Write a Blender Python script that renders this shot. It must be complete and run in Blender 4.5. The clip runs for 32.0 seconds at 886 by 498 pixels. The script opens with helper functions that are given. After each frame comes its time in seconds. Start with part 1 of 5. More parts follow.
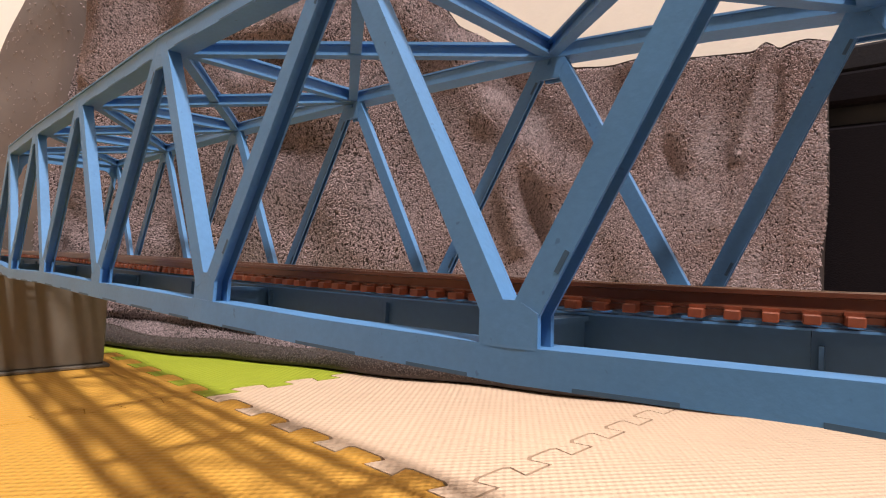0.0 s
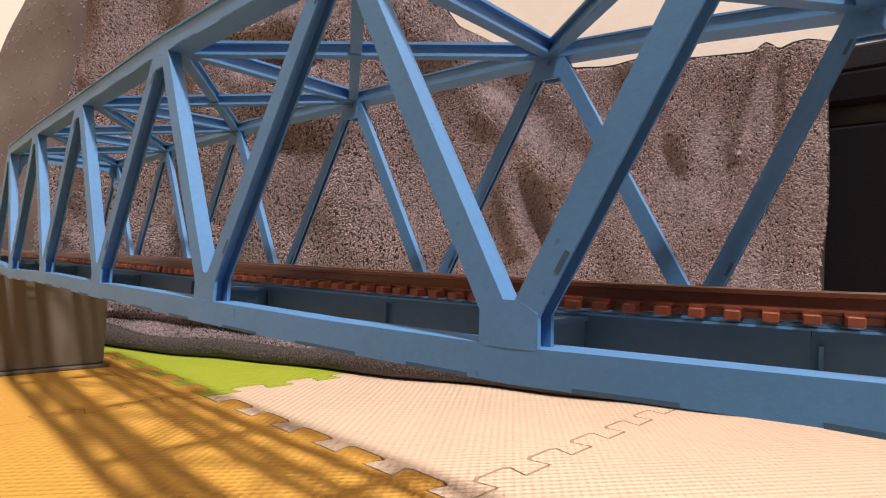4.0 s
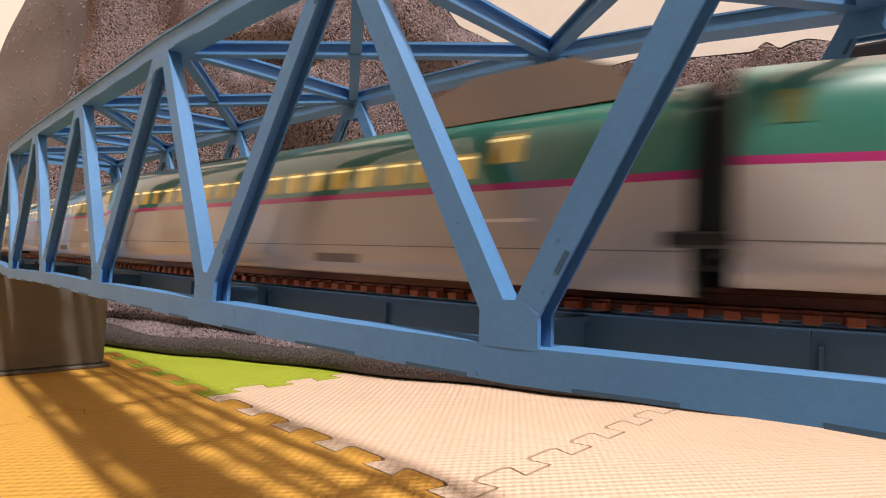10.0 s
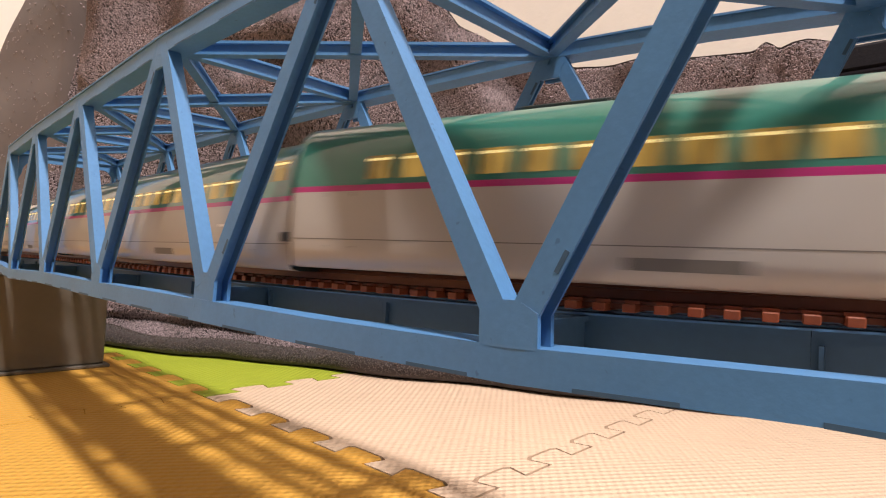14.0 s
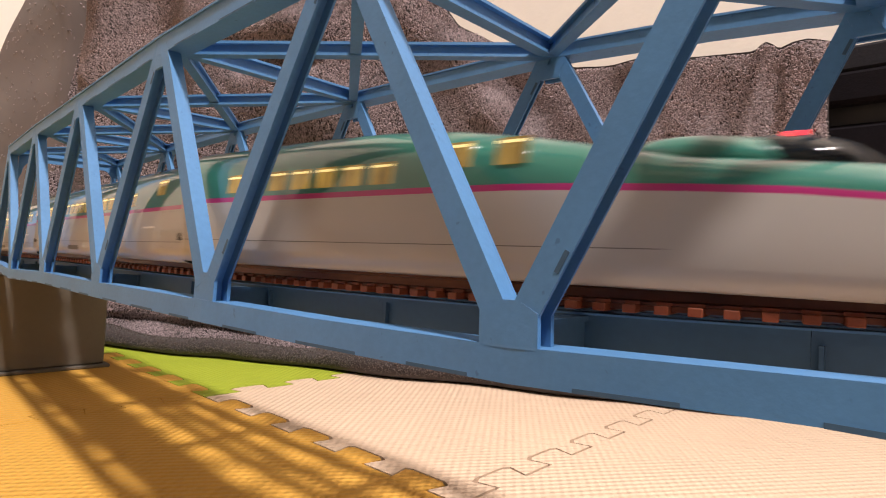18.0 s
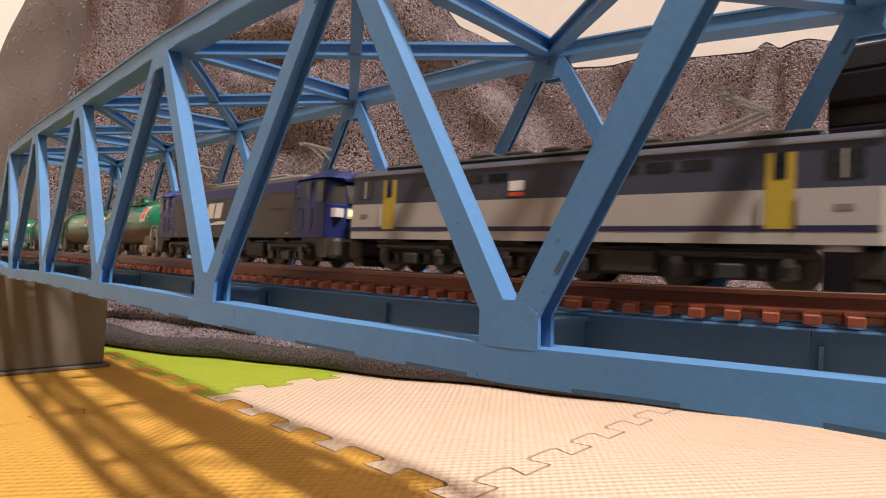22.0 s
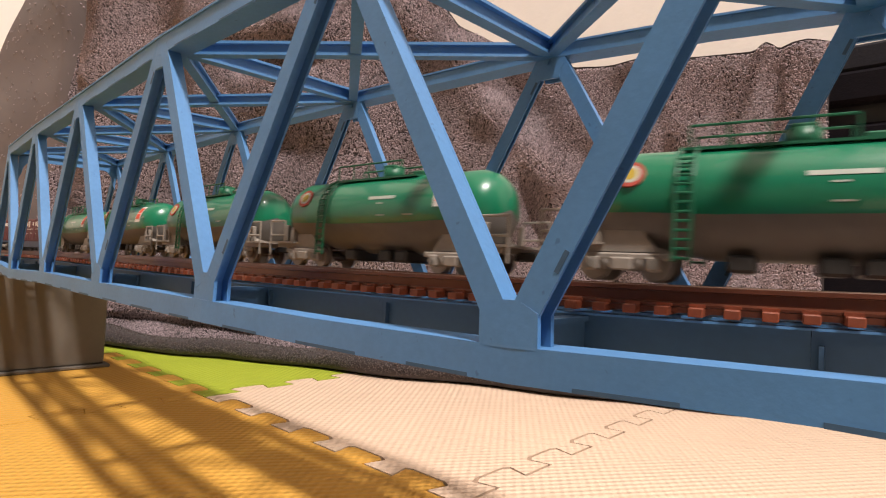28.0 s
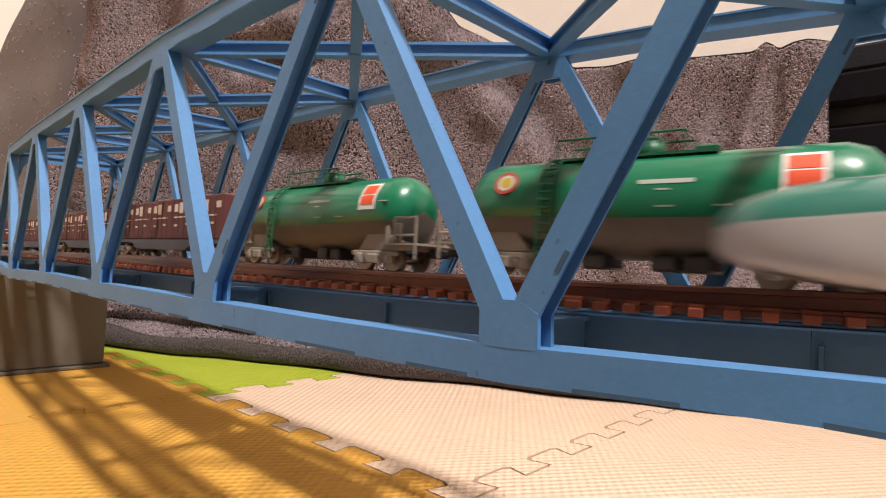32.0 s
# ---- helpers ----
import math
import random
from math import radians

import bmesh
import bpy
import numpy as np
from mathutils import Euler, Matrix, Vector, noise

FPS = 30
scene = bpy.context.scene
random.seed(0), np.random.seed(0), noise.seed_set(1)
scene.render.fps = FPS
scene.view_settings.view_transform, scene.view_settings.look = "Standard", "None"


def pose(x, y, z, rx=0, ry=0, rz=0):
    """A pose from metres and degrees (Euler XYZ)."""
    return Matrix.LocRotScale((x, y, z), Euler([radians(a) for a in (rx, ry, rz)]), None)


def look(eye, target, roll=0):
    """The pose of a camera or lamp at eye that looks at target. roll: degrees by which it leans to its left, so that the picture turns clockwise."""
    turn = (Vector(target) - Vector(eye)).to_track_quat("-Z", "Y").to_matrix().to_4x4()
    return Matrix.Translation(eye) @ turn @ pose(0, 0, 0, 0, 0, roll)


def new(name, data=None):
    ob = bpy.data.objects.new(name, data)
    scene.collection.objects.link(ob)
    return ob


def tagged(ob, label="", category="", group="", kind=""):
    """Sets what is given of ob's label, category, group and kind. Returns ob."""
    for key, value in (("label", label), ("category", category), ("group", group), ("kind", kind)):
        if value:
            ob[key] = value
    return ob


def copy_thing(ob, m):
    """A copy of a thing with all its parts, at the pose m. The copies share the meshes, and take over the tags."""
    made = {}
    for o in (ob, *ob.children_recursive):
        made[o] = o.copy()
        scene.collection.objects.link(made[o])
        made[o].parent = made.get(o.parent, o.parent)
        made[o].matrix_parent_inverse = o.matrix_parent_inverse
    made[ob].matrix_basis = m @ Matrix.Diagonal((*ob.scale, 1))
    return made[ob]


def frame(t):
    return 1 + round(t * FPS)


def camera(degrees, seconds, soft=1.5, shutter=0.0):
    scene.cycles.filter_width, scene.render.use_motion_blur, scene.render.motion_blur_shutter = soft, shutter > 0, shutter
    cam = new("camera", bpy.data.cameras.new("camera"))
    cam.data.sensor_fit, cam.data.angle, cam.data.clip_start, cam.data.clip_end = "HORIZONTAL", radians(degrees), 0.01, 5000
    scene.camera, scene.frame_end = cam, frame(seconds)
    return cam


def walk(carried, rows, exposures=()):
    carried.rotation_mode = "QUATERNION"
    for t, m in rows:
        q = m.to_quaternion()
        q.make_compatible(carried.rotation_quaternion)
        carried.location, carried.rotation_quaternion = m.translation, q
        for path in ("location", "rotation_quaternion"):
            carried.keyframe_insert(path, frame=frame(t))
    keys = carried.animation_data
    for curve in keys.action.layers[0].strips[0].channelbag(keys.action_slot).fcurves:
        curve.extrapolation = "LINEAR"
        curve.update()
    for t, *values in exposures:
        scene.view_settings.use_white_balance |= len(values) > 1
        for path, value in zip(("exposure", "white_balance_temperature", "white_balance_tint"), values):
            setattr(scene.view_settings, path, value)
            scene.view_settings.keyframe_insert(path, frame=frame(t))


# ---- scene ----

# The place: a model railway bridge of blue card on a floor of foam mats, a towel hung behind it.
# Scale 1:150. x runs along the bridge, y across it, z up from the underside of the lower chord.
L = 0.075                      # one panel of the truss
FLOOR = -0.060
FAR = 0.0680                   # inner face of the far truss
RAIL = 0.0131                  # top of the rails
NEAR_Y, FAR_Y = 0.0166, 0.0470  # centre lines of the two tracks

# ---- camera ----
cam = camera(77.28, 32.0, soft=1.1, shutter=0.6)
EYE = (0.03292, -0.05290, 0.01457)
YAW, PITCH, ROLL = 0.7308, 0.0340, 0.0509
AIM = (EYE[0] - math.sin(YAW) * math.cos(PITCH), EYE[1] + math.cos(YAW) * math.cos(PITCH), EYE[2] + math.sin(PITCH))
walk(cam, [(0.0, look(EYE, AIM, math.degrees(ROLL))), (32.0, look(EYE, AIM, math.degrees(ROLL)))],
     exposures=[(0.0, 0.0), (32.0, 0.0)])

# ---- light: one ceiling lamp in a closed room, an added faint warm ambient outside it ----
world = bpy.data.worlds.new("world")
scene.world = world
world.use_nodes = True
world.node_tree.nodes["Background"].inputs[0].default_value = (1.0, 0.86, 0.7, 1)
world.node_tree.nodes["Background"].inputs[1].default_value = 0.05


def disc_lamp(name, power, size, colour, m):
    data = bpy.data.lights.new(name, "AREA")
    data.shape, data.size, data.energy, data.color = "DISK", size, power, colour
    ob = new(name, data)
    ob.matrix_world = m
    return ob


LAMP = (1.02, -0.38, 2.16)
disc_lamp("ceiling_lamp_light", 98, 0.20, (1.0, 0.905, 0.845), look(LAMP, (-0.1, 0.03, FLOOR)))

# ---- materials ----
MATS = {}


def material(name, colour, rough=0.6, metal=0.0, vary=0.12, scale=400.0, bump=0.0, bump_scale=1500.0, stain=0.0,
             stain_scale=40.0, random_tint=0.0, emit=None, spec=0.5, coat=0.0, specks=0.0):
    """A surface with grain at two scales, fine relief and, where given, a tint by piece."""
    if name in MATS:
        return MATS[name]
    m = bpy.data.materials.new(name)
    m.use_nodes = True
    nt = m.node_tree
    b = nt.nodes["Principled BSDF"]
    co = nt.nodes.new("ShaderNodeTexCoord")
    n1 = nt.nodes.new("ShaderNodeTexNoise")
    n1.inputs["Scale"].default_value, n1.inputs["Detail"].default_value = scale, 4
    n2 = nt.nodes.new("ShaderNodeTexNoise")
    n2.inputs["Scale"].default_value, n2.inputs["Detail"].default_value = stain_scale, 3
    nt.links.new(co.outputs["Object"], n1.inputs["Vector"])
    nt.links.new(co.outputs["Object"], n2.inputs["Vector"])
    add = nt.nodes.new("ShaderNodeMath")
    add.operation = "MULTIPLY_ADD"
    nt.links.new(n1.outputs["Fac"], add.inputs[0])
    add.inputs[1].default_value = 2 * vary
    add.inputs[2].default_value = 1 - vary
    add2 = nt.nodes.new("ShaderNodeMath")
    add2.operation = "MULTIPLY_ADD"
    nt.links.new(n2.outputs["Fac"], add2.inputs[0])
    add2.inputs[1].default_value = 2 * stain
    add2.inputs[2].default_value = 1 - stain
    mul = nt.nodes.new("ShaderNodeMath")
    mul.operation = "MULTIPLY"
    nt.links.new(add.outputs[0], mul.inputs[0])
    nt.links.new(add2.outputs[0], mul.inputs[1])
    val = mul.outputs[0]
    if specks:
        vo = nt.nodes.new("ShaderNodeTexNoise")
        vo.inputs["Scale"].default_value, vo.inputs["Detail"].default_value = 700, 2
        nt.links.new(co.outputs["Object"], vo.inputs["Vector"])
        mr = nt.nodes.new("ShaderNodeMapRange")
        mr.inputs["From Min"].default_value, mr.inputs["From Max"].default_value = 0.69, 0.76
        mr.inputs["To Min"].default_value, mr.inputs["To Max"].default_value = 1.0, 1.0 - specks
        nt.links.new(vo.outputs["Fac"], mr.inputs["Value"])
        ms = nt.nodes.new("ShaderNodeMath")
        ms.operation = "MULTIPLY"
        nt.links.new(val, ms.inputs[0])
        nt.links.new(mr.outputs[0], ms.inputs[1])
        val = ms.outputs[0]
    if random_tint:
        info = nt.nodes.new("ShaderNodeObjectInfo")
        r = nt.nodes.new("ShaderNodeMath")
        r.operation = "MULTIPLY_ADD"
        nt.links.new(info.outputs["Random"], r.inputs[0])
        r.inputs[1].default_value, r.inputs[2].default_value = 2 * random_tint, 1 - random_tint
        mu = nt.nodes.new("ShaderNodeMath")
        mu.operation = "MULTIPLY"
        nt.links.new(val, mu.inputs[0])
        nt.links.new(r.outputs[0], mu.inputs[1])
        val = mu.outputs[0]
    sc = nt.nodes.new("ShaderNodeVectorMath")
    sc.operation = "SCALE"
    sc.inputs[0].default_value = colour
    nt.links.new(val, sc.inputs["Scale"])
    nt.links.new(sc.outputs[0], b.inputs["Base Color"])
    b.inputs["Roughness"].default_value = rough
    b.inputs["Metallic"].default_value = metal
    b.inputs["Specular IOR Level"].default_value = spec
    b.inputs["Coat Weight"].default_value = coat
    if bump:
        n3 = nt.nodes.new("ShaderNodeTexNoise")
        n3.inputs["Scale"].default_value, n3.inputs["Detail"].default_value = bump_scale, 2
        nt.links.new(co.outputs["Object"], n3.inputs["Vector"])
        bp = nt.nodes.new("ShaderNodeBump")
        bp.inputs["Strength"].default_value, bp.inputs["Distance"].default_value = bump, 0.0004
        nt.links.new(n3.outputs["Fac"], bp.inputs["Height"])
        nt.links.new(bp.outputs["Normal"], b.inputs["Normal"])
    if emit:
        b.inputs["Emission Color"].default_value = (*emit[:3], 1)
        b.inputs["Emission Strength"].default_value = emit[3]
    MATS[name] = m
    return m


BLUE = material("blue_card", (0.074, 0.214, 0.452), 0.55, vary=0.12, scale=900, bump=0.07, bump_scale=1600, stain=0.16, stain_scale=60, specks=0.3)
# the blue card again, darkened for the shade under the tracks
BLUE_SHADED = material("blue_card_shaded", (0.038, 0.106, 0.216), 0.6, vary=0.12, scale=900, stain=0.15, stain_scale=60)
BLUE_DARK = material("blue_card_edge", (0.036, 0.090, 0.165), 0.7, vary=0.15, scale=1200)
RUST = material("sleeper_brown", (0.200, 0.046, 0.018), 0.55, vary=0.15, scale=900, random_tint=0.16, bump=0.2)
RAILM = material("rail_brown", (0.120, 0.038, 0.021), 0.35, metal=0.35, vary=0.2, scale=700)
RAILTOP = material("rail_head", (0.13, 0.075, 0.05), 0.5, metal=0.4, vary=0.2, scale=500)
PIER = material("pier_grey", (0.125, 0.108, 0.088), 0.5, vary=0.08, scale=300, stain=0.12, stain_scale=35, bump=0.1)
WALLM = material("wall_paint", (0.72, 0.66, 0.615), 0.8, vary=0.03, scale=60, bump=0.5, bump_scale=180)
CEILM = material("ceiling_paint", (0.85, 0.83, 0.80), 0.85, vary=0.03, scale=20)
BLACKFAB = material("dark_fabric", (0.0078, 0.0064, 0.0086), 0.95, vary=0.35, scale=800, bump=0.5, bump_scale=1200, spec=0.08)
BLACKLID = material("dark_lid", (0.016, 0.0155, 0.020), 0.9, vary=0.3, scale=700, bump=0.4, bump_scale=900, spec=0.15)
BLACK = material("black_plastic", (0.012, 0.012, 0.013), 0.5, vary=0.2)
DARKGREY = material("dark_grey_plastic", (0.026, 0.024, 0.022), 0.5, vary=0.25, scale=500)


def mat_foam(name, colour):
    """Foam mat: small woven dimples pressed in rows."""
    m = bpy.data.materials.new(name)
    m.use_nodes = True
    nt = m.node_tree
    b = nt.nodes["Principled BSDF"]
    co = nt.nodes.new("ShaderNodeTexCoord")
    sep = nt.nodes.new("ShaderNodeSeparateXYZ")
    nt.links.new(co.outputs["Object"], sep.inputs[0])

    def op(kind, a, c=None, d=None):
        n = nt.nodes.new("ShaderNodeMath")
        n.operation = kind
        for i, v in enumerate((a, c, d)):
            if v is None:
                continue
            if isinstance(v, (int, float)):
                n.inputs[i].default_value = v
            else:
                nt.links.new(v, n.inputs[i])
        return n.outputs[0]

    # rows of raised dashes, each row shifted by half a dash
    row = op("MULTIPLY", sep.outputs[1], 1 / 0.0029)
    shift = op("MULTIPLY", op("FLOOR", row), math.pi)
    across = op("SINE", op("MULTIPLY", row, math.pi))
    along = op("SINE", op("MULTIPLY_ADD", sep.outputs[0], 2 * math.pi / 0.0040, shift))
    h = op("MULTIPLY", op("ABSOLUTE", across), along)
    n1 = nt.nodes.new("ShaderNodeTexNoise")
    n1.inputs["Scale"].default_value = 500
    nt.links.new(co.outputs["Object"], n1.inputs["Vector"])
    n2 = nt.nodes.new("ShaderNodeTexNoise")
    n2.inputs["Scale"].default_value = 25
    nt.links.new(co.outputs["Object"], n2.inputs["Vector"])
    hh = op("MULTIPLY_ADD", n1.outputs["Fac"], 0.5, h)
    bp = nt.nodes.new("ShaderNodeBump")
    bp.inputs["Strength"].default_value, bp.inputs["Distance"].default_value = 0.65, 0.0006
    nt.links.new(hh, bp.inputs["Height"])
    nt.links.new(bp.outputs["Normal"], b.inputs["Normal"])
    val = op("ADD", op("MULTIPLY_ADD", n2.outputs["Fac"], 0.16, 0.90), op("MULTIPLY", h, 0.03))
    sc = nt.nodes.new("ShaderNodeVectorMath")
    sc.operation = "SCALE"
    sc.inputs[0].default_value = colour
    nt.links.new(val, sc.inputs["Scale"])
    nt.links.new(sc.outputs[0], b.inputs["Base Color"])
    b.inputs["Roughness"].default_value = 0.62
    return m


FOAM_YELLOW = mat_foam("foam_yellow", (0.63, 0.335, 0.056))
FOAM_WHITE = mat_foam("foam_cream", (0.66, 0.495, 0.370))
FOAM_GREEN = mat_foam("foam_green", (0.35, 0.42, 0.032))


# ---- mesh helpers ----
def part(name, bm, mat, parent=None, label=""):
    me = bpy.data.meshes.new(name)
    bm.to_mesh(me)
    bm.free()
    for mt in (mat if isinstance(mat, (list, tuple)) else (mat,)):
        me.materials.append(mt)
    ob = new(name, me)
    ob.parent = parent
    if label:
        ob["label"] = label
    return ob


def shared(name, me, parent, m):
    ob = new(name, me)
    ob.parent = parent
    ob.matrix_basis = m
    return ob


def mesh_of(name, bm, mat):
    me = bpy.data.meshes.new(name)
    bm.to_mesh(me)
    bm.free()
    for mt in (mat if isinstance(mat, (list, tuple)) else (mat,)):
        me.materials.append(mt)
    return me


def box(bm, x0, x1, y0, y1, z0, z1, bevel=0.0, mi=0):
    r = bmesh.ops.create_cube(bm, size=1.0, matrix=Matrix.Translation(((x0 + x1) / 2, (y0 + y1) / 2, (z0 + z1) / 2)) @ Matrix.Diagonal((abs(x1 - x0), abs(y1 - y0), abs(z1 - z0), 1)))
    fs = {f for v in r["verts"] for f in v.link_faces}
    for f in fs:
        f.material_index = mi
    if bevel:
        es = list({e for v in r["verts"] for e in v.link_edges})
        bmesh.ops.bevel(bm, geom=es, offset=bevel, segments=1, affect="EDGES", profile=0.5)
    return r


def prism(bm, outline, y0, y1, mi=0):
    """A plate with the outline (x, z), from y0 to y1."""
    a = [bm.verts.new((x, y0, z)) for x, z in outline]
    b = [bm.verts.new((x, y1, z)) for x, z in outline]
    n = len(a)
    fs = [bm.faces.new(a), bm.faces.new(b[::-1])]
    for i in range(n):
        fs.append(bm.faces.new((a[i], b[i], b[(i + 1) % n], a[(i + 1) % n])))
    for f in fs:
        f.material_index = mi
    bmesh.ops.recalc_face_normals(bm, faces=fs)


def slab(bm, outline, z0, z1, mi=0):
    """A plate with the outline (x, y), from z0 to z1."""
    a = [bm.verts.new((x, y, z0)) for x, y in outline]
    b = [bm.verts.new((x, y, z1)) for x, y in outline]
    n = len(a)
    fs = [bm.faces.new(a), bm.faces.new(b[::-1])]
    for i in range(n):
        fs.append(bm.faces.new((a[i], b[i], b[(i + 1) % n], a[(i + 1) % n])))
    for f in fs:
        f.material_index = mi
    bmesh.ops.recalc_face_normals(bm, faces=fs)


def beam(bm, a, b, across, w, d, w0=None, d0=None, mi=0):
    """A bar from a to b. across: the way of its depth d; w: its width square to that. w0, d0 shift its start."""
    a, b, across = Vector(a), Vector(b), Vector(across).normalized()
    ax = (b - a).normalized()
    s = ax.cross(across).normalized()
    y = s.cross(ax).normalized()
    w0 = -w / 2 if w0 is None else w0
    d0 = -d / 2 if d0 is None else d0
    vs = []
    for p in (a, b):
        for i, j in ((0, 0), (1, 0), (1, 1), (0, 1)):
            vs.append(bm.verts.new(p + s * (w0 + i * w) + y * (d0 + j * d)))
    fs = []
    for q in ((0, 1, 2, 3), (7, 6, 5, 4), (0, 4, 5, 1), (1, 5, 6, 2), (2, 6, 7, 3), (3, 7, 4, 0)):
        f = bm.faces.new([vs[i] for i in q])
        f.material_index = mi
        fs.append(f)
    bmesh.ops.recalc_face_normals(bm, faces=fs)


def tube(bm, a, b, r, seg=8, mi=0, r2=None):
    a, b = Vector(a), Vector(b)
    m = Matrix.Translation((a + b) / 2) @ (b - a).to_track_quat("Z", "Y").to_matrix().to_4x4()
    res = bmesh.ops.create_cone(bm, cap_ends=True, segments=seg, radius1=r, radius2=r if r2 is None else r2, depth=(b - a).length, matrix=m)
    for v in res["verts"]:
        for f in v.link_faces:
            f.material_index = mi
            f.smooth = len(f.verts) == 4 and seg > 6


def empty(name, label, category, group="", kind="", m=None):
    ob = new(name)
    ob.empty_display_size = 0.01
    if m is not None:
        ob.matrix_basis = m
    return tagged(ob, label, category, group, kind)


# ---- plan of the bridge ----
def plan(k):
    """Station k of the deck: x, the sideways bow and the camber, bent to fit the camera's view."""
    kk = min(max(k, -1.0), 5.2)
    t = kk - 1.5
    x = -kk - 0.0374 * t * t + 0.0068 * t ** 3
    bow = 0.0278 * t * t - 0.0034 * t ** 3
    lo = 0.0017 * t * t - 0.0011 * t ** 3
    dx = -1 - 0.0748 * t + 0.0204 * t * t
    db = 0.0556 * t - 0.0102 * t * t
    return x + (k - kk) * dx, bow + (k - kk) * db, lo, t


# The truss joints are shifted off a straight bridge to fit the camera's view: station, and millimetres along, across
# and up.
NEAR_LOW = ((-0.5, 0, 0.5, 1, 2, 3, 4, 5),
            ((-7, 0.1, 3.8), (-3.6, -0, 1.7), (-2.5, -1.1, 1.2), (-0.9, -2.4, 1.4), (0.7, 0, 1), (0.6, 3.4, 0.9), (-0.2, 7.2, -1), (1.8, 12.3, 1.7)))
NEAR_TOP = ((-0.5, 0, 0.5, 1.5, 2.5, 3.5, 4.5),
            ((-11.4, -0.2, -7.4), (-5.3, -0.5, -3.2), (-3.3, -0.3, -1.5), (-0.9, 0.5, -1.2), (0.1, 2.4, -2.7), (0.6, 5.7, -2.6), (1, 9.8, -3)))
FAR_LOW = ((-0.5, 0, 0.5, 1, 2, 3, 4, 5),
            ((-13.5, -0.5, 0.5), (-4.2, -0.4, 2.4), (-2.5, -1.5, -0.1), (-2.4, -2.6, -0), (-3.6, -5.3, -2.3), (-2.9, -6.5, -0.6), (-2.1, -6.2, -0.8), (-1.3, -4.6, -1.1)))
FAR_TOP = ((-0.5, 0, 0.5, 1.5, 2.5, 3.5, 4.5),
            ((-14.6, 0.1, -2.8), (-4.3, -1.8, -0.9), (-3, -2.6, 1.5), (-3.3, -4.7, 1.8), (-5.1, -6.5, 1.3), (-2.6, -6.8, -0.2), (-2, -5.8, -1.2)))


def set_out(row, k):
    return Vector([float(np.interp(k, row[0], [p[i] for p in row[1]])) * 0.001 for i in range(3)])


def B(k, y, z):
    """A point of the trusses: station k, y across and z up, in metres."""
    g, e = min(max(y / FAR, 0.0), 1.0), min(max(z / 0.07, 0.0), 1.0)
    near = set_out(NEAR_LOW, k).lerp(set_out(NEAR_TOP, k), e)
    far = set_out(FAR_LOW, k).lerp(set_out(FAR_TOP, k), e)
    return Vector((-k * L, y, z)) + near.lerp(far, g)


def R(k, y, z):
    """A point of the deck that carries the tracks."""
    x, bow, lo, t = plan(k)
    # width drawn in towards the far end to fit the camera's view
    return Vector((x * L, y * (1 - 0.012 * max(0.0, t) ** 2) + bow * L, z + lo * (L - z)))


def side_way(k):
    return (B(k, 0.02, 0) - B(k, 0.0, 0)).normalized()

# ---- room ----
def structure(name, bm, mat, label, category):
    return tagged(part(name, bm, mat), label, category, kind="structure")


# south and east walls, unseen: kept dark to cut bounced light
WALLB = material("unseen_wall_dark", (0.20, 0.19, 0.18), 0.85, vary=0.08, scale=30)


def room():
    x0, x1, y0, y1, top = -1.25, 2.0, -2.3, 0.62, 2.35
    bm = bmesh.new()
    box(bm, x0 - .1, x1 + .1, y0 - .1, y1 + .1, FLOOR - 0.06, FLOOR - 0.0102)
    structure("floor", bm, material("floor_board", (0.42, 0.30, 0.19), 0.45, vary=0.2, scale=60), "plain pale wooden floor under the mats", "floor")
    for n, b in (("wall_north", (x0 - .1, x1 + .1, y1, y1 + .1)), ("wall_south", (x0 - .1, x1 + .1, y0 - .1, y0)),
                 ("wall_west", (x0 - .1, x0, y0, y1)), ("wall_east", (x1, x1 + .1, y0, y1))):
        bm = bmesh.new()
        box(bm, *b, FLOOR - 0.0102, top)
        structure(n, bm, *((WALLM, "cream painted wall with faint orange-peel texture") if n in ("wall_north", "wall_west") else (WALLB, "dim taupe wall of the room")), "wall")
    bm = bmesh.new()
    box(bm, x0 - .1, x1 + .1, y0 - .1, y1 + .1, top, top + .1)
    structure("ceiling", bm, CEILM, "plain white painted ceiling", "ceiling")


room()

# ---- foam mats: a grid of jigsaw tiles ----
TILE, ROW, X_SEAM, Y_SEAM = 0.177, 0.300, -0.256, 0.086


def seam(play, n=5, depth=0.0100):
    """One jigsaw edge along 0..1: pairs (along, out), dovetail teeth to one side then the other."""
    pts = []
    for i in range(n):
        c = (i + 0.5) / n
        w = 0.5 / n + play
        s = 1
        for du, dv in ((-0.50, 0.0), (-0.62, 0.85), (-0.45, 1.0), (0.45, 1.0), (0.62, 0.85), (0.50, 0.0)):
            pts.append((0.04 + 0.92 * (c + du * w), s * dv * depth))
    return pts


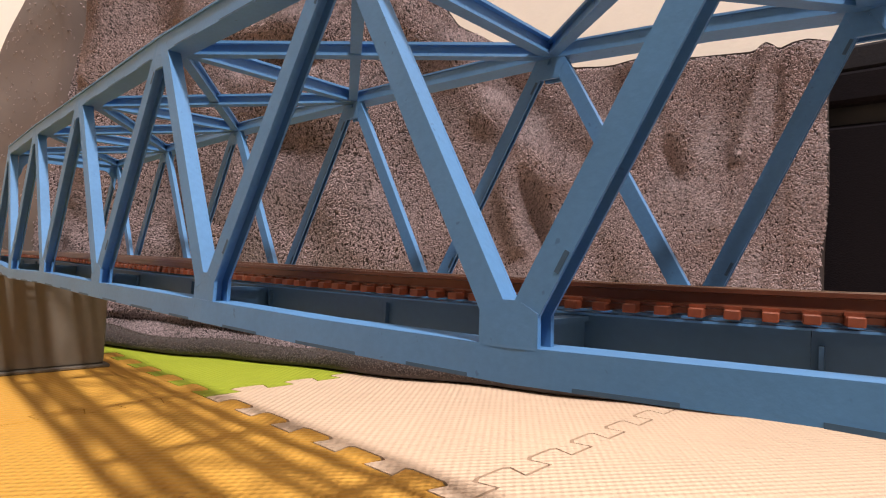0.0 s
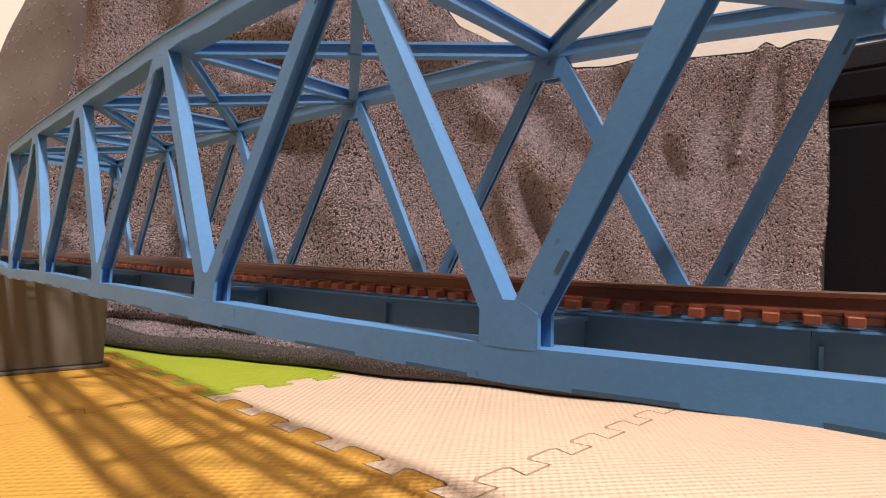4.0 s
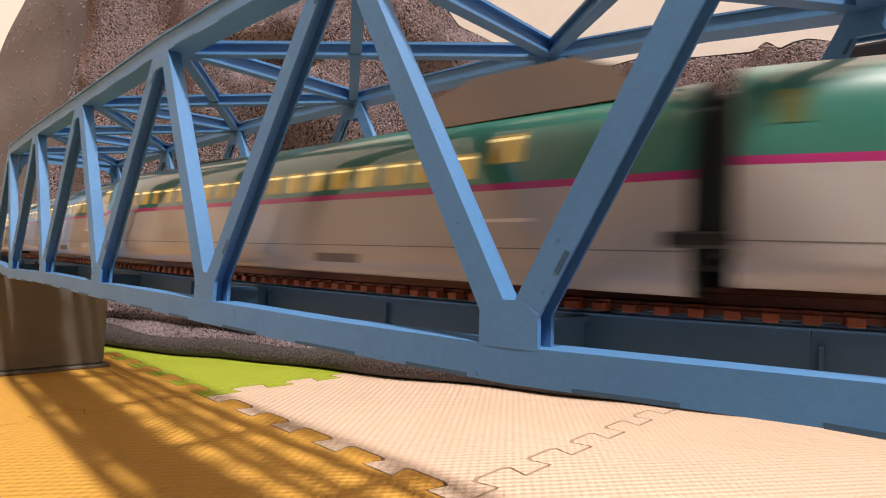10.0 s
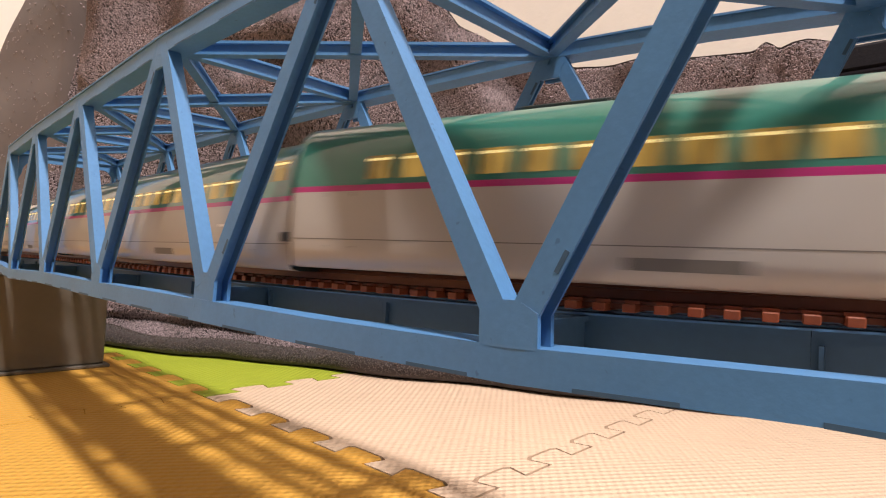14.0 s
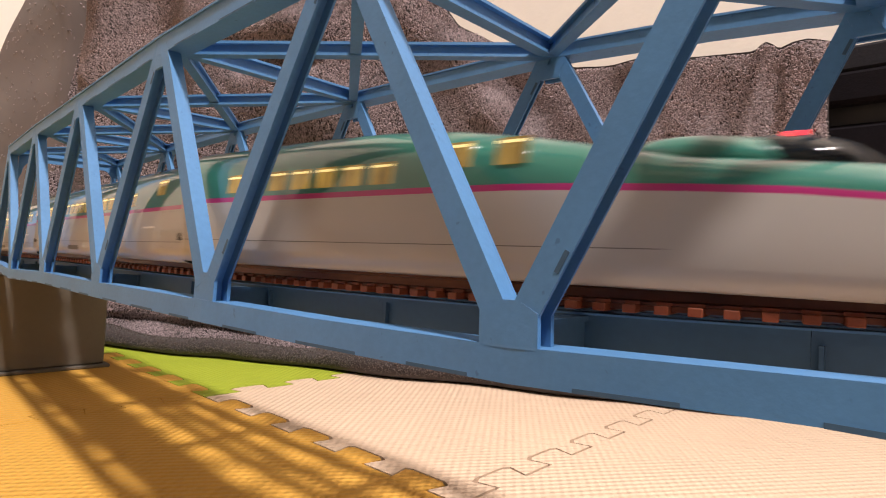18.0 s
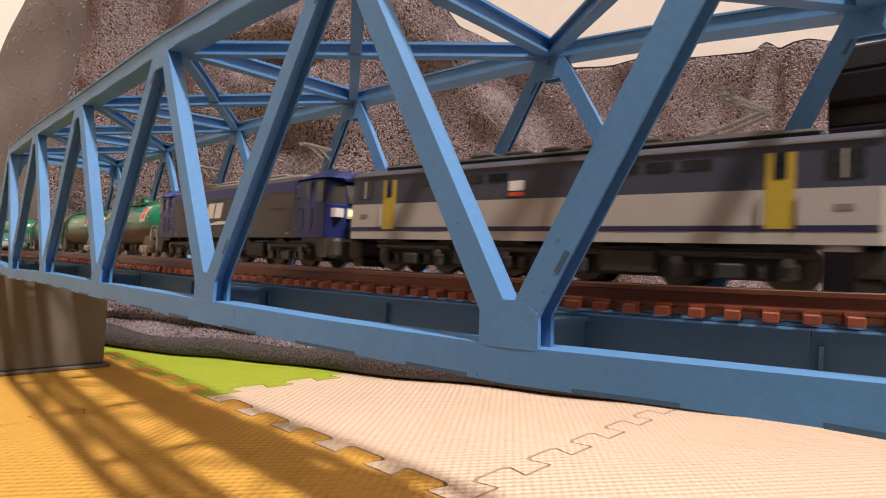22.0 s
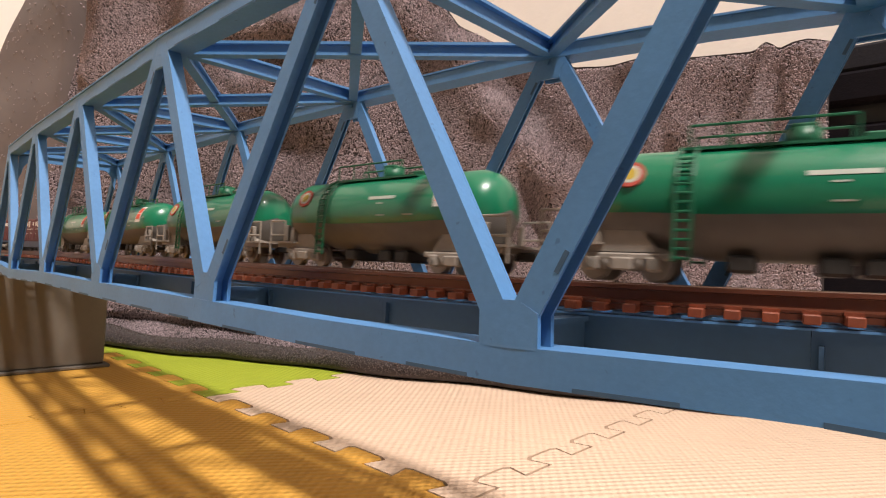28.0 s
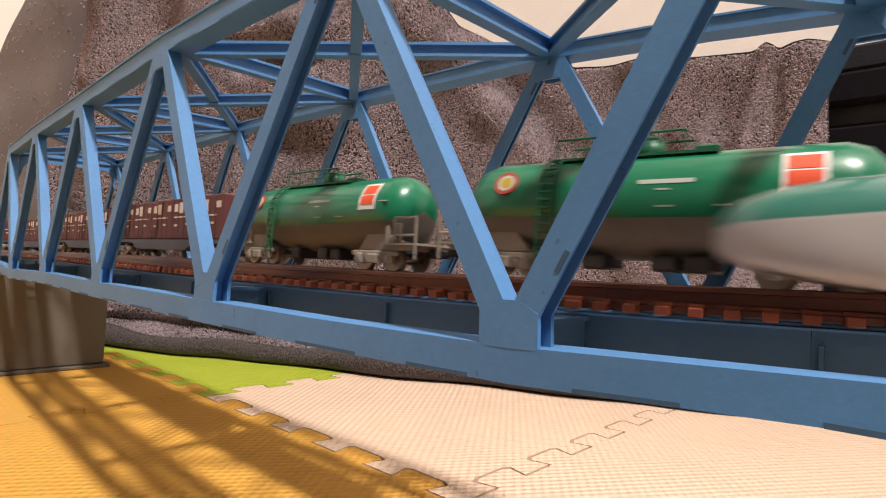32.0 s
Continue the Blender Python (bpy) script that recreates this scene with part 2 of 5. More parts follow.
def mats():
    cols = {}
    for i in range(-5, 8):
        for j in range(-6, 3):
            cols[i, j] = FOAM_YELLOW if j < 0 and i < 1 else FOAM_WHITE
    cols.update({(-1, 0): FOAM_GREEN, (-2, 0): FOAM_GREEN, (-1, 1): FOAM_GREEN, (0, 0): FOAM_WHITE, (0, 1): FOAM_WHITE})
    names = {FOAM_YELLOW: "yellow", FOAM_WHITE: "cream white", FOAM_GREEN: "lime green"}
    for (i, j), mt in sorted(cols.items()):
        if j < -2 or j > 1 or i > 2:
            continue
        gap = 0.00065 if mt is FOAM_WHITE else 0.00030
        x0, y0 = X_SEAM + i * TILE, Y_SEAM + j * ROW
        tab, notch = seam(-2.2 * gap / TILE), seam(2.2 * gap / TILE)
        tab_y, notch_y = seam(-2.2 * gap / ROW, 8), seam(2.2 * gap / ROW, 8)
        o = []
        o += [(x0 + a * TILE, y0 + v + gap) for a, v in [(gap / TILE, 0)] + notch]       # south edge
        o += [(x0 + TILE - v - gap, y0 + a * ROW) for a, v in [(gap / ROW, 0)] + notch_y]       # east edge
        o += [(x0 + a * TILE, y0 + ROW + v - gap) for a, v in reversed(tab + [(1 - gap / TILE, 0)])]    # north edge
        o += [(x0 - v + gap, y0 + a * ROW) for a, v in reversed(tab_y + [(1 - gap / ROW, 0)])]   # west edge
        bm = bmesh.new()
        slab(bm, o, FLOOR - 0.010, FLOOR)
        bmesh.ops.triangulate(bm, faces=bm.faces[:], ngon_method="EAR_CLIP")
        tagged(part("foam_mat", bm, mt), names[mt] + " foam jigsaw mat with dimpled surface", "play mat", "foam mats on the floor")


mats()


# ---- the bridge ----
Z_T, Z_U, Z_V = 0.0046, 0.0655, 0.0700     # top of lower chord, under and over side of upper chord
GW = 0.0043                                # half width of a gusset
T = 0.0007                                 # card
D = 0.0036                                 # depth of a diagonal
DC = 0.0058                                # depth of a chord


def chord(parent, k0, k1, y, z0, z1, name, inner):
    bm = bmesh.new()
    n = 4
    for i in range(n):
        a, b = k0 + (k1 - k0) * i / n, k0 + (k1 - k0) * (i + 1) / n
        ring = []
        for k in (a, b):
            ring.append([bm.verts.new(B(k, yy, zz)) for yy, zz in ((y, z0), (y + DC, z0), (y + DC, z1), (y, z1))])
        for j in range(4):
            bm.faces.new((ring[0][j], ring[0][(j + 1) % 4], ring[1][(j + 1) % 4], ring[1][j]))
        if i == 0:
            bm.faces.new(ring[0])
        if i == n - 1:
            bm.faces.new(ring[1][::-1])
    bmesh.ops.remove_doubles(bm, verts=bm.verts[:], dist=1e-6)
    bmesh.ops.recalc_face_normals(bm, faces=bm.faces[:])
    # tab slots along the outer face, near its lower edge
    slots = []
    for f in ((0.08, 0.22), (0.36, 0.56), (0.72, 0.88)):
        a, b = k0 + (k1 - k0) * f[0], k0 + (k1 - k0) * f[1]
        zz = z0 + 0.00025
        if inner:
            continue
        sl = bmesh.new()
        beam(sl, B(a, y, zz), B(b, y, zz), side_way(a), 0.0005 if z0 < 0.01 else 0.0002, 0.0006, d0=-0.00006)
        slots.append(sl)
    ob = part(name, bm, BLUE, parent)
    if name == "upper_chord":
        fl = bmesh.new()
        rings = []
        for i in range(n + 1):
            k = k0 + (k1 - k0) * i / n
            rings.append([fl.verts.new(B(k, yy, zz)) for yy, zz in ((y - 0.0004, z1), (y + DC + 0.0004, z1), (y + DC + 0.0004, z1 + 0.0005), (y - 0.0004, z1 + 0.0005))])
        for i in range(n):
            for j in range(4):
                fl.faces.new((rings[i][j], rings[i + 1][j], rings[i + 1][(j + 1) % 4], rings[i][(j + 1) % 4]))
        fl.faces.new(rings[0]), fl.faces.new(rings[-1])
        bmesh.ops.recalc_face_normals(fl, faces=fl.faces[:])
        part("top_flange", fl, BLUE, ob)
    for sl in slots:
        part("tab_slot", sl, BLUE_DARK, ob)
    return ob


def strut(parent, ka, za, kb, zb, y, name="diagonal", w=0.0036, inset=0.0026, D=0.0036, T=0.0004):
    """A diagonal of the truss: front and back plates, closed above, open below."""
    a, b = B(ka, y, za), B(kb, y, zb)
    sd = side_way((ka + kb) / 2)
    ax = (b - a).normalized()
    sg = 1 if ax.cross(sd).z > 0 else -1
    bm = bmesh.new()
    beam(bm, a, b, sd, w, T, d0=0.00004)
    ob = part(name, bm, BLUE, parent)
    bm = bmesh.new()
    beam(bm, a, b, sd, w, T, d0=D - T - 0.00032)
    part("back_plate", bm, BLUE, ob)
    bm = bmesh.new()
    beam(bm, a, b, sd, T, D - T - 0.0003, w0=(w / 2 - T - 0.00002) if sg > 0 else (-w / 2 + 0.00002), d0=T * 0.5)
    part("cover_plate", bm, BLUE, ob)
    bm = bmesh.new()
    beam(bm, a, b, sd, T, D - T - 0.0003, w0=(-w / 2 + inset) if sg > 0 else (w / 2 - T - inset), d0=T * 0.5)
    part("lower_plate", bm, BLUE, ob)
    # a tab slot near each end
    for f in ((0.13, 0.84) if inset > 0.0001 and kb > ka else ()):
        sl = bmesh.new()
        p, q = a.lerp(b, f), a.lerp(b, f + 0.045)
        beam(sl, p, q, sd, 0.0006, 0.0004, w0=-sg * 0.0009, d0=-0.00003)
        part("tab_slot", sl, BLUE_DARK, ob)
    return ob


def gusset(parent, k, y, low):
    if low:
        prof = ((-GW, Z_T - 0.0003), (GW, Z_T - 0.0003), (GW, 0.0088), (0.0014, 0.0103), (-0.0014, 0.0103), (-GW, 0.0088))
    else:
        prof = ((-GW, Z_U), (-GW * 0.75, Z_U - 0.0016), (-0.0028, Z_U - 0.0036), (0.0028, Z_U - 0.0036), (GW * 0.75, Z_U - 0.0016), (GW, Z_U))
    ob = None
    for d0 in (-0.00001 if low else 0.0, D - T):
        bm = bmesh.new()
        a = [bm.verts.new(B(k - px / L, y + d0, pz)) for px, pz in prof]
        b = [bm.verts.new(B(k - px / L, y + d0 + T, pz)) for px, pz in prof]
        n = len(a)
        bm.faces.new(a), bm.faces.new(b[::-1])
        for i in range(n):
            bm.faces.new((a[i], b[i], b[(i + 1) % n], a[(i + 1) % n]))
        bmesh.ops.recalc_face_normals(bm, faces=bm.faces[:])
        ob = part("gusset_plate", bm, BLUE, parent) if ob is None else (part("back_plate", bm, BLUE, ob), ob)[1]
    if low:
        for sx in (-1, 1):
            bm = bmesh.new()
            p0, p1 = B(k - sx * (GW - 0.0026) / L, y + D / 2, Z_T), B(k - sx * (GW - 0.0026) / L, y + D / 2, 0.0084)
            beam(bm, p0, p1, side_way(k), 0.0006, D - 2 * T)
            part("side_cheek", bm, BLUE, ob)


def i_beam(bm, a, b, w, h, up=(0, 0, 1)):
    """An I beam that lies between a and b, in one piece."""
    a, b = Vector(a), Vector(b)
    u = Vector(up)
    side = (b - a).normalized().cross(u).normalized()
    w, h, t = w / 2, h / 2, T / 2
    sec = ((-w, -h), (w, -h), (w, -h + T), (t, -h + T), (t, h - T), (w, h - T), (w, h), (-w, h), (-w, h - T), (-t, h - T), (-t, -h + T), (-w, -h + T))
    va = [bm.verts.new(a + side * p + u * q) for p, q in sec]
    vb = [bm.verts.new(b + side * p + u * q) for p, q in sec]
    n = len(sec)
    fs = [bm.faces.new((va[i], vb[i], vb[(i + 1) % n], va[(i + 1) % n])) for i in range(n)]
    for v in (va, vb):
        fs += [bm.faces.new((v[0], v[1], v[2], v[3], v[10], v[11])), bm.faces.new((v[3], v[4], v[9], v[10])), bm.faces.new((v[4], v[5], v[6], v[7], v[8], v[9]))]
    bmesh.ops.recalc_face_normals(bm, faces=fs)


K_END, K_START = 5.0, -3.0


def bridge():
    br = empty("truss_bridge", "pale blue card model truss bridge carrying two railway tracks", "bridge")
    ks = [K_START + i for i in range(int(K_END - K_START) + 1)]
    for y, far in ((0.0, False), (FAR, True)):
        for k in ks:
            gusset(br, k, y, True)
            if k < K_END:
                chord(br, k, k + 1, y, 0.0, Z_T, "lower_chord", far)
            if k < K_END:
                gusset(br, k + 0.5, y, False)
                strut(br, k + 0.5, 0.0702, k + 0.0229, 0.0078, y, inset=0.0012 if far else 0.0020, D=0.0022 if far else 0.0036)
                strut(br, k + 0.5, 0.0702, k + 0.9771, 0.0078, y, inset=0.0012 if far else 0.0020, D=0.0022 if far else 0.0036)
            if k < K_END - 1:
                chord(br, k + 0.5, k + 1.5, y, Z_U + (0.0015 if far else 0.0), Z_V, "upper_chord", far)
    # top bracing: a cross strut at each upper joint and a cross between
    zc = Z_U + 0.0036
    for i in range(len(ks) - 1):
        k = ks[i] + 0.5
        bm = bmesh.new()
        i_beam(bm, B(k, DC - 0.0005, zc), B(k, FAR + 0.0003, zc), 0.0032, 0.0042)
        part("cross_strut", bm, BLUE, br)
        if i < len(ks) - 2:
            for a, b in ((k, k + 1), (k + 1, k)):
                bm = bmesh.new()
                dz = 0.0002 if a < b else -0.0002
                i_beam(bm, B(a, DC - 0.0005, zc - 0.0006 + dz), B(b, FAR + 0.0003, zc - 0.0003 + dz), 0.0028, 0.0036)
                part("lateral_brace", bm, BLUE, br)
    # portal frame at the far end: a deep plate with a rounded opening
    for k in (K_END - 0.5, K_START + 0.5):
        bm = bmesh.new()
        y0, y1, zt, dp, r = DC, FAR, Z_V - 0.001, 0.0055, 0.007
        prof = [(y0, zt), (y1, zt), (y1, zt - dp - r - 0.004)]
        for j in range(7):
            a = math.pi / 2 * j / 6
            prof.append((y1 - 0.0022 - r + r * math.cos(a), zt - dp - r + r * math.sin(a)))
        for j in range(7):
            a = math.pi / 2 + math.pi / 2 * j / 6
            prof.append((y0 + 0.0022 + r + r * math.cos(a), zt - dp - r + r * math.sin(a)))
        prof.append((y0, zt - dp - r - 0.004))
        a = [bm.verts.new(B(k - 0.008, yy, zz)) for yy, zz in prof]
        b = [bm.verts.new(B(k + 0.008, yy, zz)) for yy, zz in prof]
        n = len(a)
        bm.faces.new(a), bm.faces.new(b[::-1])
        for i in range(n):
            bm.faces.new((a[i], b[i], b[(i + 1) % n], a[(i + 1) % n]))
        bmesh.ops.recalc_face_normals(bm, faces=bm.faces[:])
        part("portal_plate", bm, BLUE, br)
    # deck strips under the sleepers, panel by panel; the deck is open between them
    for yc in (NEAR_Y - 0.0046, NEAR_Y + 0.0046, FAR_Y - 0.0046, FAR_Y + 0.0046):
        for k in ks[:-1]:
            bm = bmesh.new()
            rings = []
            for i in range(5):
                q = k + i / 4
                rings.append([bm.verts.new(R(q, yc + dy, zz)) for dy, zz in ((-0.0017, 0.0086), (0.0017, 0.0086), (0.0017, 0.0089), (-0.0017, 0.0089))])
            for i in range(4):
                for j in range(4):
                    bm.faces.new((rings[i][j], rings[i + 1][j], rings[i + 1][(j + 1) % 4], rings[i][(j + 1) % 4]))
            bm.faces.new(rings[0]), bm.faces.new(rings[-1])
            bmesh.ops.recalc_face_normals(bm, faces=bm.faces[:])
            part("deck_plate", bm, BLUE, br)
    # floor beams and stringers with stiffeners
    for k in ks:
        bm = bmesh.new()
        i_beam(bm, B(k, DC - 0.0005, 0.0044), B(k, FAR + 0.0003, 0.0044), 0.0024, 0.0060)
        part("floor_beam", bm, BLUE_SHADED, br)
    for yc in (NEAR_Y - 0.0046, NEAR_Y + 0.0046, FAR_Y - 0.0046, FAR_Y + 0.0046):
        for k in ks[:-1]:
            for j in range(2):
                bm = bmesh.new()
                a, b = k + j * 0.5, k + (j + 1) * 0.5
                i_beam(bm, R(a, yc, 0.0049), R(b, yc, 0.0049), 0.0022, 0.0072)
                st = part("stringer", bm, BLUE_SHADED, br)
                bm = bmesh.new()
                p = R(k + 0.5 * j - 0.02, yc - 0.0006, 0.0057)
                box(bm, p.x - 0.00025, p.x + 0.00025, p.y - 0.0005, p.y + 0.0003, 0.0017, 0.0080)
                part("stiffener", bm, BLUE_SHADED, st)
    return br


bridge()

# ---- track: two loops, straight over the bridge, joined behind the camera ----
class Line:
    """A closed line on the plan, by the length along it; s = 0 at station 0 and grows with x."""

    def __init__(self, y):
        pts = []
        kk = np.linspace(5.7, -4.6, 260)
        for k in kk:
            pts.append(R(k, y, 0.0)[:2])
        pts = [Vector(p) for p in pts]
        i0 = int(np.argmin(np.abs(kk)))
        back = -0.542 + (NEAR_Y - y)
        d = (pts[-1] - pts[-2]).normalized()
        th = math.atan2(d.y, d.x)
        p = pts[-1]
        r = (p.y - back) / (1 + math.cos(th))
        c = p + Vector((math.sin(th), -math.cos(th))) * r
        n = 120
        for i in range(1, n + 1):
            a = th + math.pi / 2 - (math.pi + th) * i / n
            pts.append(c + Vector((math.cos(a), math.sin(a))) * r)
        d0 = (pts[1] - pts[0]).normalized()
        th0 = math.atan2(d0.y, d0.x)
        p = pts[0]
        r0 = (p.y - back) / (1 + math.cos(th0))
        c0 = p + Vector((math.sin(th0), -math.cos(th0))) * r0
        xe, xb = c0.x, pts[-1].x
        for i in range(1, 60):
            pts.append(Vector((xb + (xe - xb) * i / 60, back)))
        for i in range(0, n):
            a = -math.pi / 2 - (math.pi - th0) * i / n
            pts.append(c0 + Vector((math.cos(a), math.sin(a))) * r0)
        P = np.array([tuple(p) for p in pts])
        seg = np.hypot(*(np.roll(P, -1, 0) - P).T)
        s = np.concatenate([[0], np.cumsum(seg)])
        self.length = float(s[-1])
        self.P = np.vstack([P, P[:1]])
        self.s = s
        self.s0 = float(s[i0])
        lo = np.array([plan(k)[2] * L * 0.8 for k in kk])
        self.z = np.concatenate([lo, np.linspace(lo[-1], lo[0], len(P) - len(lo) + 1)])

    def at(self, s):
        u = (s + self.s0) % self.length
        return Vector((np.interp(u, self.s, self.P[:, 0]), np.interp(u, self.s, self.P[:, 1]), np.interp(u, self.s, self.z)))

    def way(self, s, h=0.004):
        return (self.at(s + h) - self.at(s - h)).normalized()

    def s_of_x(self, x):
        ss = np.linspace(-0.45, 0.45, 901)
        xs = np.array([self.at(v).x for v in ss])
        return float(np.interp(x, xs, ss))


NEAR_LINE, FAR_LINE = Line(NEAR_Y), Line(FAR_Y)


def track(line, label):
    tr = empty("railway_track", label, "railway track")
    for off, nm in ((-0.0048, "rail"), (0.0048, "rail")):
        for head in (False, True):
            bm = bmesh.new()
            if head:
                prof = ((-0.00042, -0.00008), (0.00042, -0.00008), (0.00036, 0.0), (-0.00036, 0.0))
                base = RAIL
            else:
                prof = ((-0.0011, 0.0), (-0.0011, 0.0003), (-0.0002, 0.00055), (-0.0002, 0.0018), (-0.00055, 0.0019), (-0.0005, 0.00245),
                        (0.0005, 0.00245), (0.00055, 0.0019), (0.0002, 0.0018), (0.0002, 0.00055), (0.0011, 0.0003), (0.0011, 0.0))
                base = RAIL - 0.0025
            n = 420
            rings = []
            for i in range(n):
                s = line.length * i / n
                p, w = line.at(s), line.way(s)
                nrm = Vector((-w.y, w.x, 0)).normalized()
                rings.append([bm.verts.new(p + nrm * (off + a) + Vector((0, 0, base + c))) for a, c in prof])
            m = len(prof)
            for i in range(n):
                for j in range(m):
                    bm.faces.new((rings[i][j], rings[(i + 1) % n][j], rings[(i + 1) % n][(j + 1) % m], rings[i][(j + 1) % m]))
            bmesh.ops.recalc_face_normals(bm, faces=bm.faces[:])
            if head:
                part("rail_head", bm, RAILTOP, rail, "worn bright rail head")
            else:
                rail = part(nm, bm, RAILM, tr)
    # narrow ties under each rail that join the sleepers
    for off in (-0.0048, 0.0048):
        bm = bmesh.new()
        rings = []
        for i in range(420):
            q = line.length * i / 420
            p, w = line.at(q), line.way(q)
            nrm = Vector((-w.y, w.x, 0)).normalized()
            rings.append([bm.verts.new(p + nrm * (off + a) + Vector((0, 0, RAIL + c))) for a, c in ((-0.0012, -0.0033), (0.0012, -0.0033), (0.0012, -0.0026), (-0.0012, -0.0026))])
        for i in range(420):
            for j in range(4):
                bm.faces.new((rings[i][j], rings[(i + 1) % 420][j], rings[(i + 1) % 420][(j + 1) % 4], rings[i][(j + 1) % 4]))
        bmesh.ops.recalc_face_normals(bm, faces=bm.faces[:])
        part("sleeper_tie", bm, RAILM, tr)
    # sleepers: each its own piece on the bridge, the rest of the loop joined
    bm = bmesh.new()
    box(bm, -0.00085, 0.00085, -0.0082, 0.0082, -0.0011, 0.0, bevel=0.00012)
    for sy in (-1, 1):
        box(bm, -0.0009, 0.0009, sy * 0.0048 - 0.0017, sy * 0.0048 + 0.0017, 0.0, 0.0004)
    me = mesh_of("sleeper", bm, RUST)
    pitch = 0.0038
    rest = bmesh.new()
    n = int(line.length / pitch)
    for i in range(n):
        s = -0.46 + i * line.length / n
        p, w = line.at(s), line.way(s)
        m = Matrix.Translation((p.x, p.y, p.z + RAIL - 0.0025)) @ Matrix.Rotation(math.atan2(w.y, w.x), 4, "Z")
        if s < 0.34:
            shared("sleeper", me, tr, m)
        else:
            vs = [m @ Vector(c) for c in ((-.00115, -.0085, -.0019), (.00115, -.0085, -.0019), (.00115, .0085, -.0019), (-.00115, .0085, -.0019), (-.00115, -.0085, 0), (.00115, -.0085, 0), (.00115, .0085, 0), (-.00115, .0085, 0))]
            v = [rest.verts.new(c) for c in vs]
            for q in ((4, 5, 6, 7), (0, 1, 5, 4), (1, 2, 6, 5), (2, 3, 7, 6), (3, 0, 4, 7)):
                rest.faces.new([v[a] for a in q])
    tagged(part("sleepers", rest, RUST, tr), kind="stuff")
    return tr


track(NEAR_LINE, "brown model railway track on red-brown sleepers over the bridge")
track(FAR_LINE, "brown model railway track on red-brown sleepers beside the other")


def deck():
    """Plain deck on piers that carries the loops on beyond the bridge."""
    lo, hi = NEAR_LINE.s_of_x(R(K_START, 0, 0).x) + 0.004, NEAR_LINE.length + NEAR_LINE.s_of_x(R(K_END, 0, 0).x) - 0.004
    bm = bmesh.new()
    n = 160
    rings = []
    for i in range(n + 1):
        s = lo + (hi - lo) * i / n
        p, w = NEAR_LINE.at(s), NEAR_LINE.way(s)
        nr = Vector((-w.y, w.x, 0))
        rings.append([bm.verts.new(p + nr * a + Vector((0, 0, c - p.z))) for a, c in ((-0.013, 0.002), (0.044, 0.002), (0.044, 0.0092), (-0.013, 0.0092))])
    for i in range(n):
        for j in range(4):
            bm.faces.new((rings[i][j], rings[i + 1][j], rings[i + 1][(j + 1) % 4], rings[i][(j + 1) % 4]))
    bm.faces.new(rings[0]), bm.faces.new(rings[-1][::-1])
    bmesh.ops.recalc_face_normals(bm, faces=bm.faces[:])
    tagged(part("approach_deck", bm, PIER), "plain grey deck that carries the tracks beyond the bridge", "viaduct")


deck()


def pier(x, y, yaw, length, width, top):
    p = empty("bridge_pier", "smooth grey plastic bridge pier standing on the foam mat", "bridge pier", "piers under the bridge", m=pose(x, y, FLOOR, 0, 0, yaw))
    h = top - FLOOR
    bm = bmesh.new()
    box(bm, -width / 2, width / 2, -length / 2, length / 2, 0.0022, h, bevel=0.0008)
    part("shaft", bm, PIER, p)
    bm = bmesh.new()
    box(bm, -width / 2 - 0.003, width / 2 + 0.003, -length / 2 - 0.003, length / 2 + 0.003, 0.0, 0.0022, bevel=0.0006)
    part("foot", bm, PIER, p)
    return p


e = R(K_END, 0.031, 0)
pier(e.x + 0.005, e.y - 0.001, 0, 0.063, 0.032, e.z - 0.0002)
e = R(K_START, 0.031, 0)
pier(e.x, e.y, 12, 0.066, 0.03, e.z - 0.0002)
for f in (0.16, 0.33, 0.5, 0.67, 0.84):
    s = 0.34 + (NEAR_LINE.length - 0.76) * f
    p, w = NEAR_LINE.at(s), NEAR_LINE.way(s)
    c = p + Vector((-w.y, w.x, 0)) * 0.0155
    pier(c.x, c.y, math.degrees(math.atan2(w.y, w.x)), 0.05, 0.03, 0.002)


# ---- towel behind the bridge ----
TOWEL_A, TOWEL_B = Vector((-0.62, 0.034)), Vector((-0.0165, 0.332))
TOWEL_LEN = (TOWEL_B - TOWEL_A).length
TOWEL_DIR = (TOWEL_B - TOWEL_A).normalized()
TOWEL_OUT = Vector((TOWEL_DIR.y, -TOWEL_DIR.x))    # towards the bridge


def ridge(u, v, u0, v0, u1, v1, width, height):
    """A soft fold along a line on the cloth."""
    a, b, p = np.array((u0, v0)), np.array((u1, v1)), np.stack([u, v], -1)
    d = b - a
    t = np.clip(((p - a) @ d) / (d @ d), 0, 1)
    q = p - (a + t[..., None] * d)
    return height * np.exp(-(q ** 2).sum(-1) / (2 * width ** 2))


def towel_top(u):
    """Height of the upper edge along the towel."""
    return np.interp(u, (0.0, 0.36, 0.41, 0.425, 0.447, 0.471, 0.50, 0.528, 0.557, 0.607, 0.632, 0.636, 0.641, 0.645, 0.652, 0.660, 0.672),
                     (0.46, 0.46, 0.36, 0.275, 0.245, 0.233, 0.220, 0.210, 0.2105, 0.212, 0.2125, 0.2165, 0.2165, 0.2135, 0.2165, 0.2185, 0.2175))


def towel_left(v):
    """How far the left edge is drawn in, by the height."""
    return np.clip((v - 0.17) * 0.42, 0, 0.12)


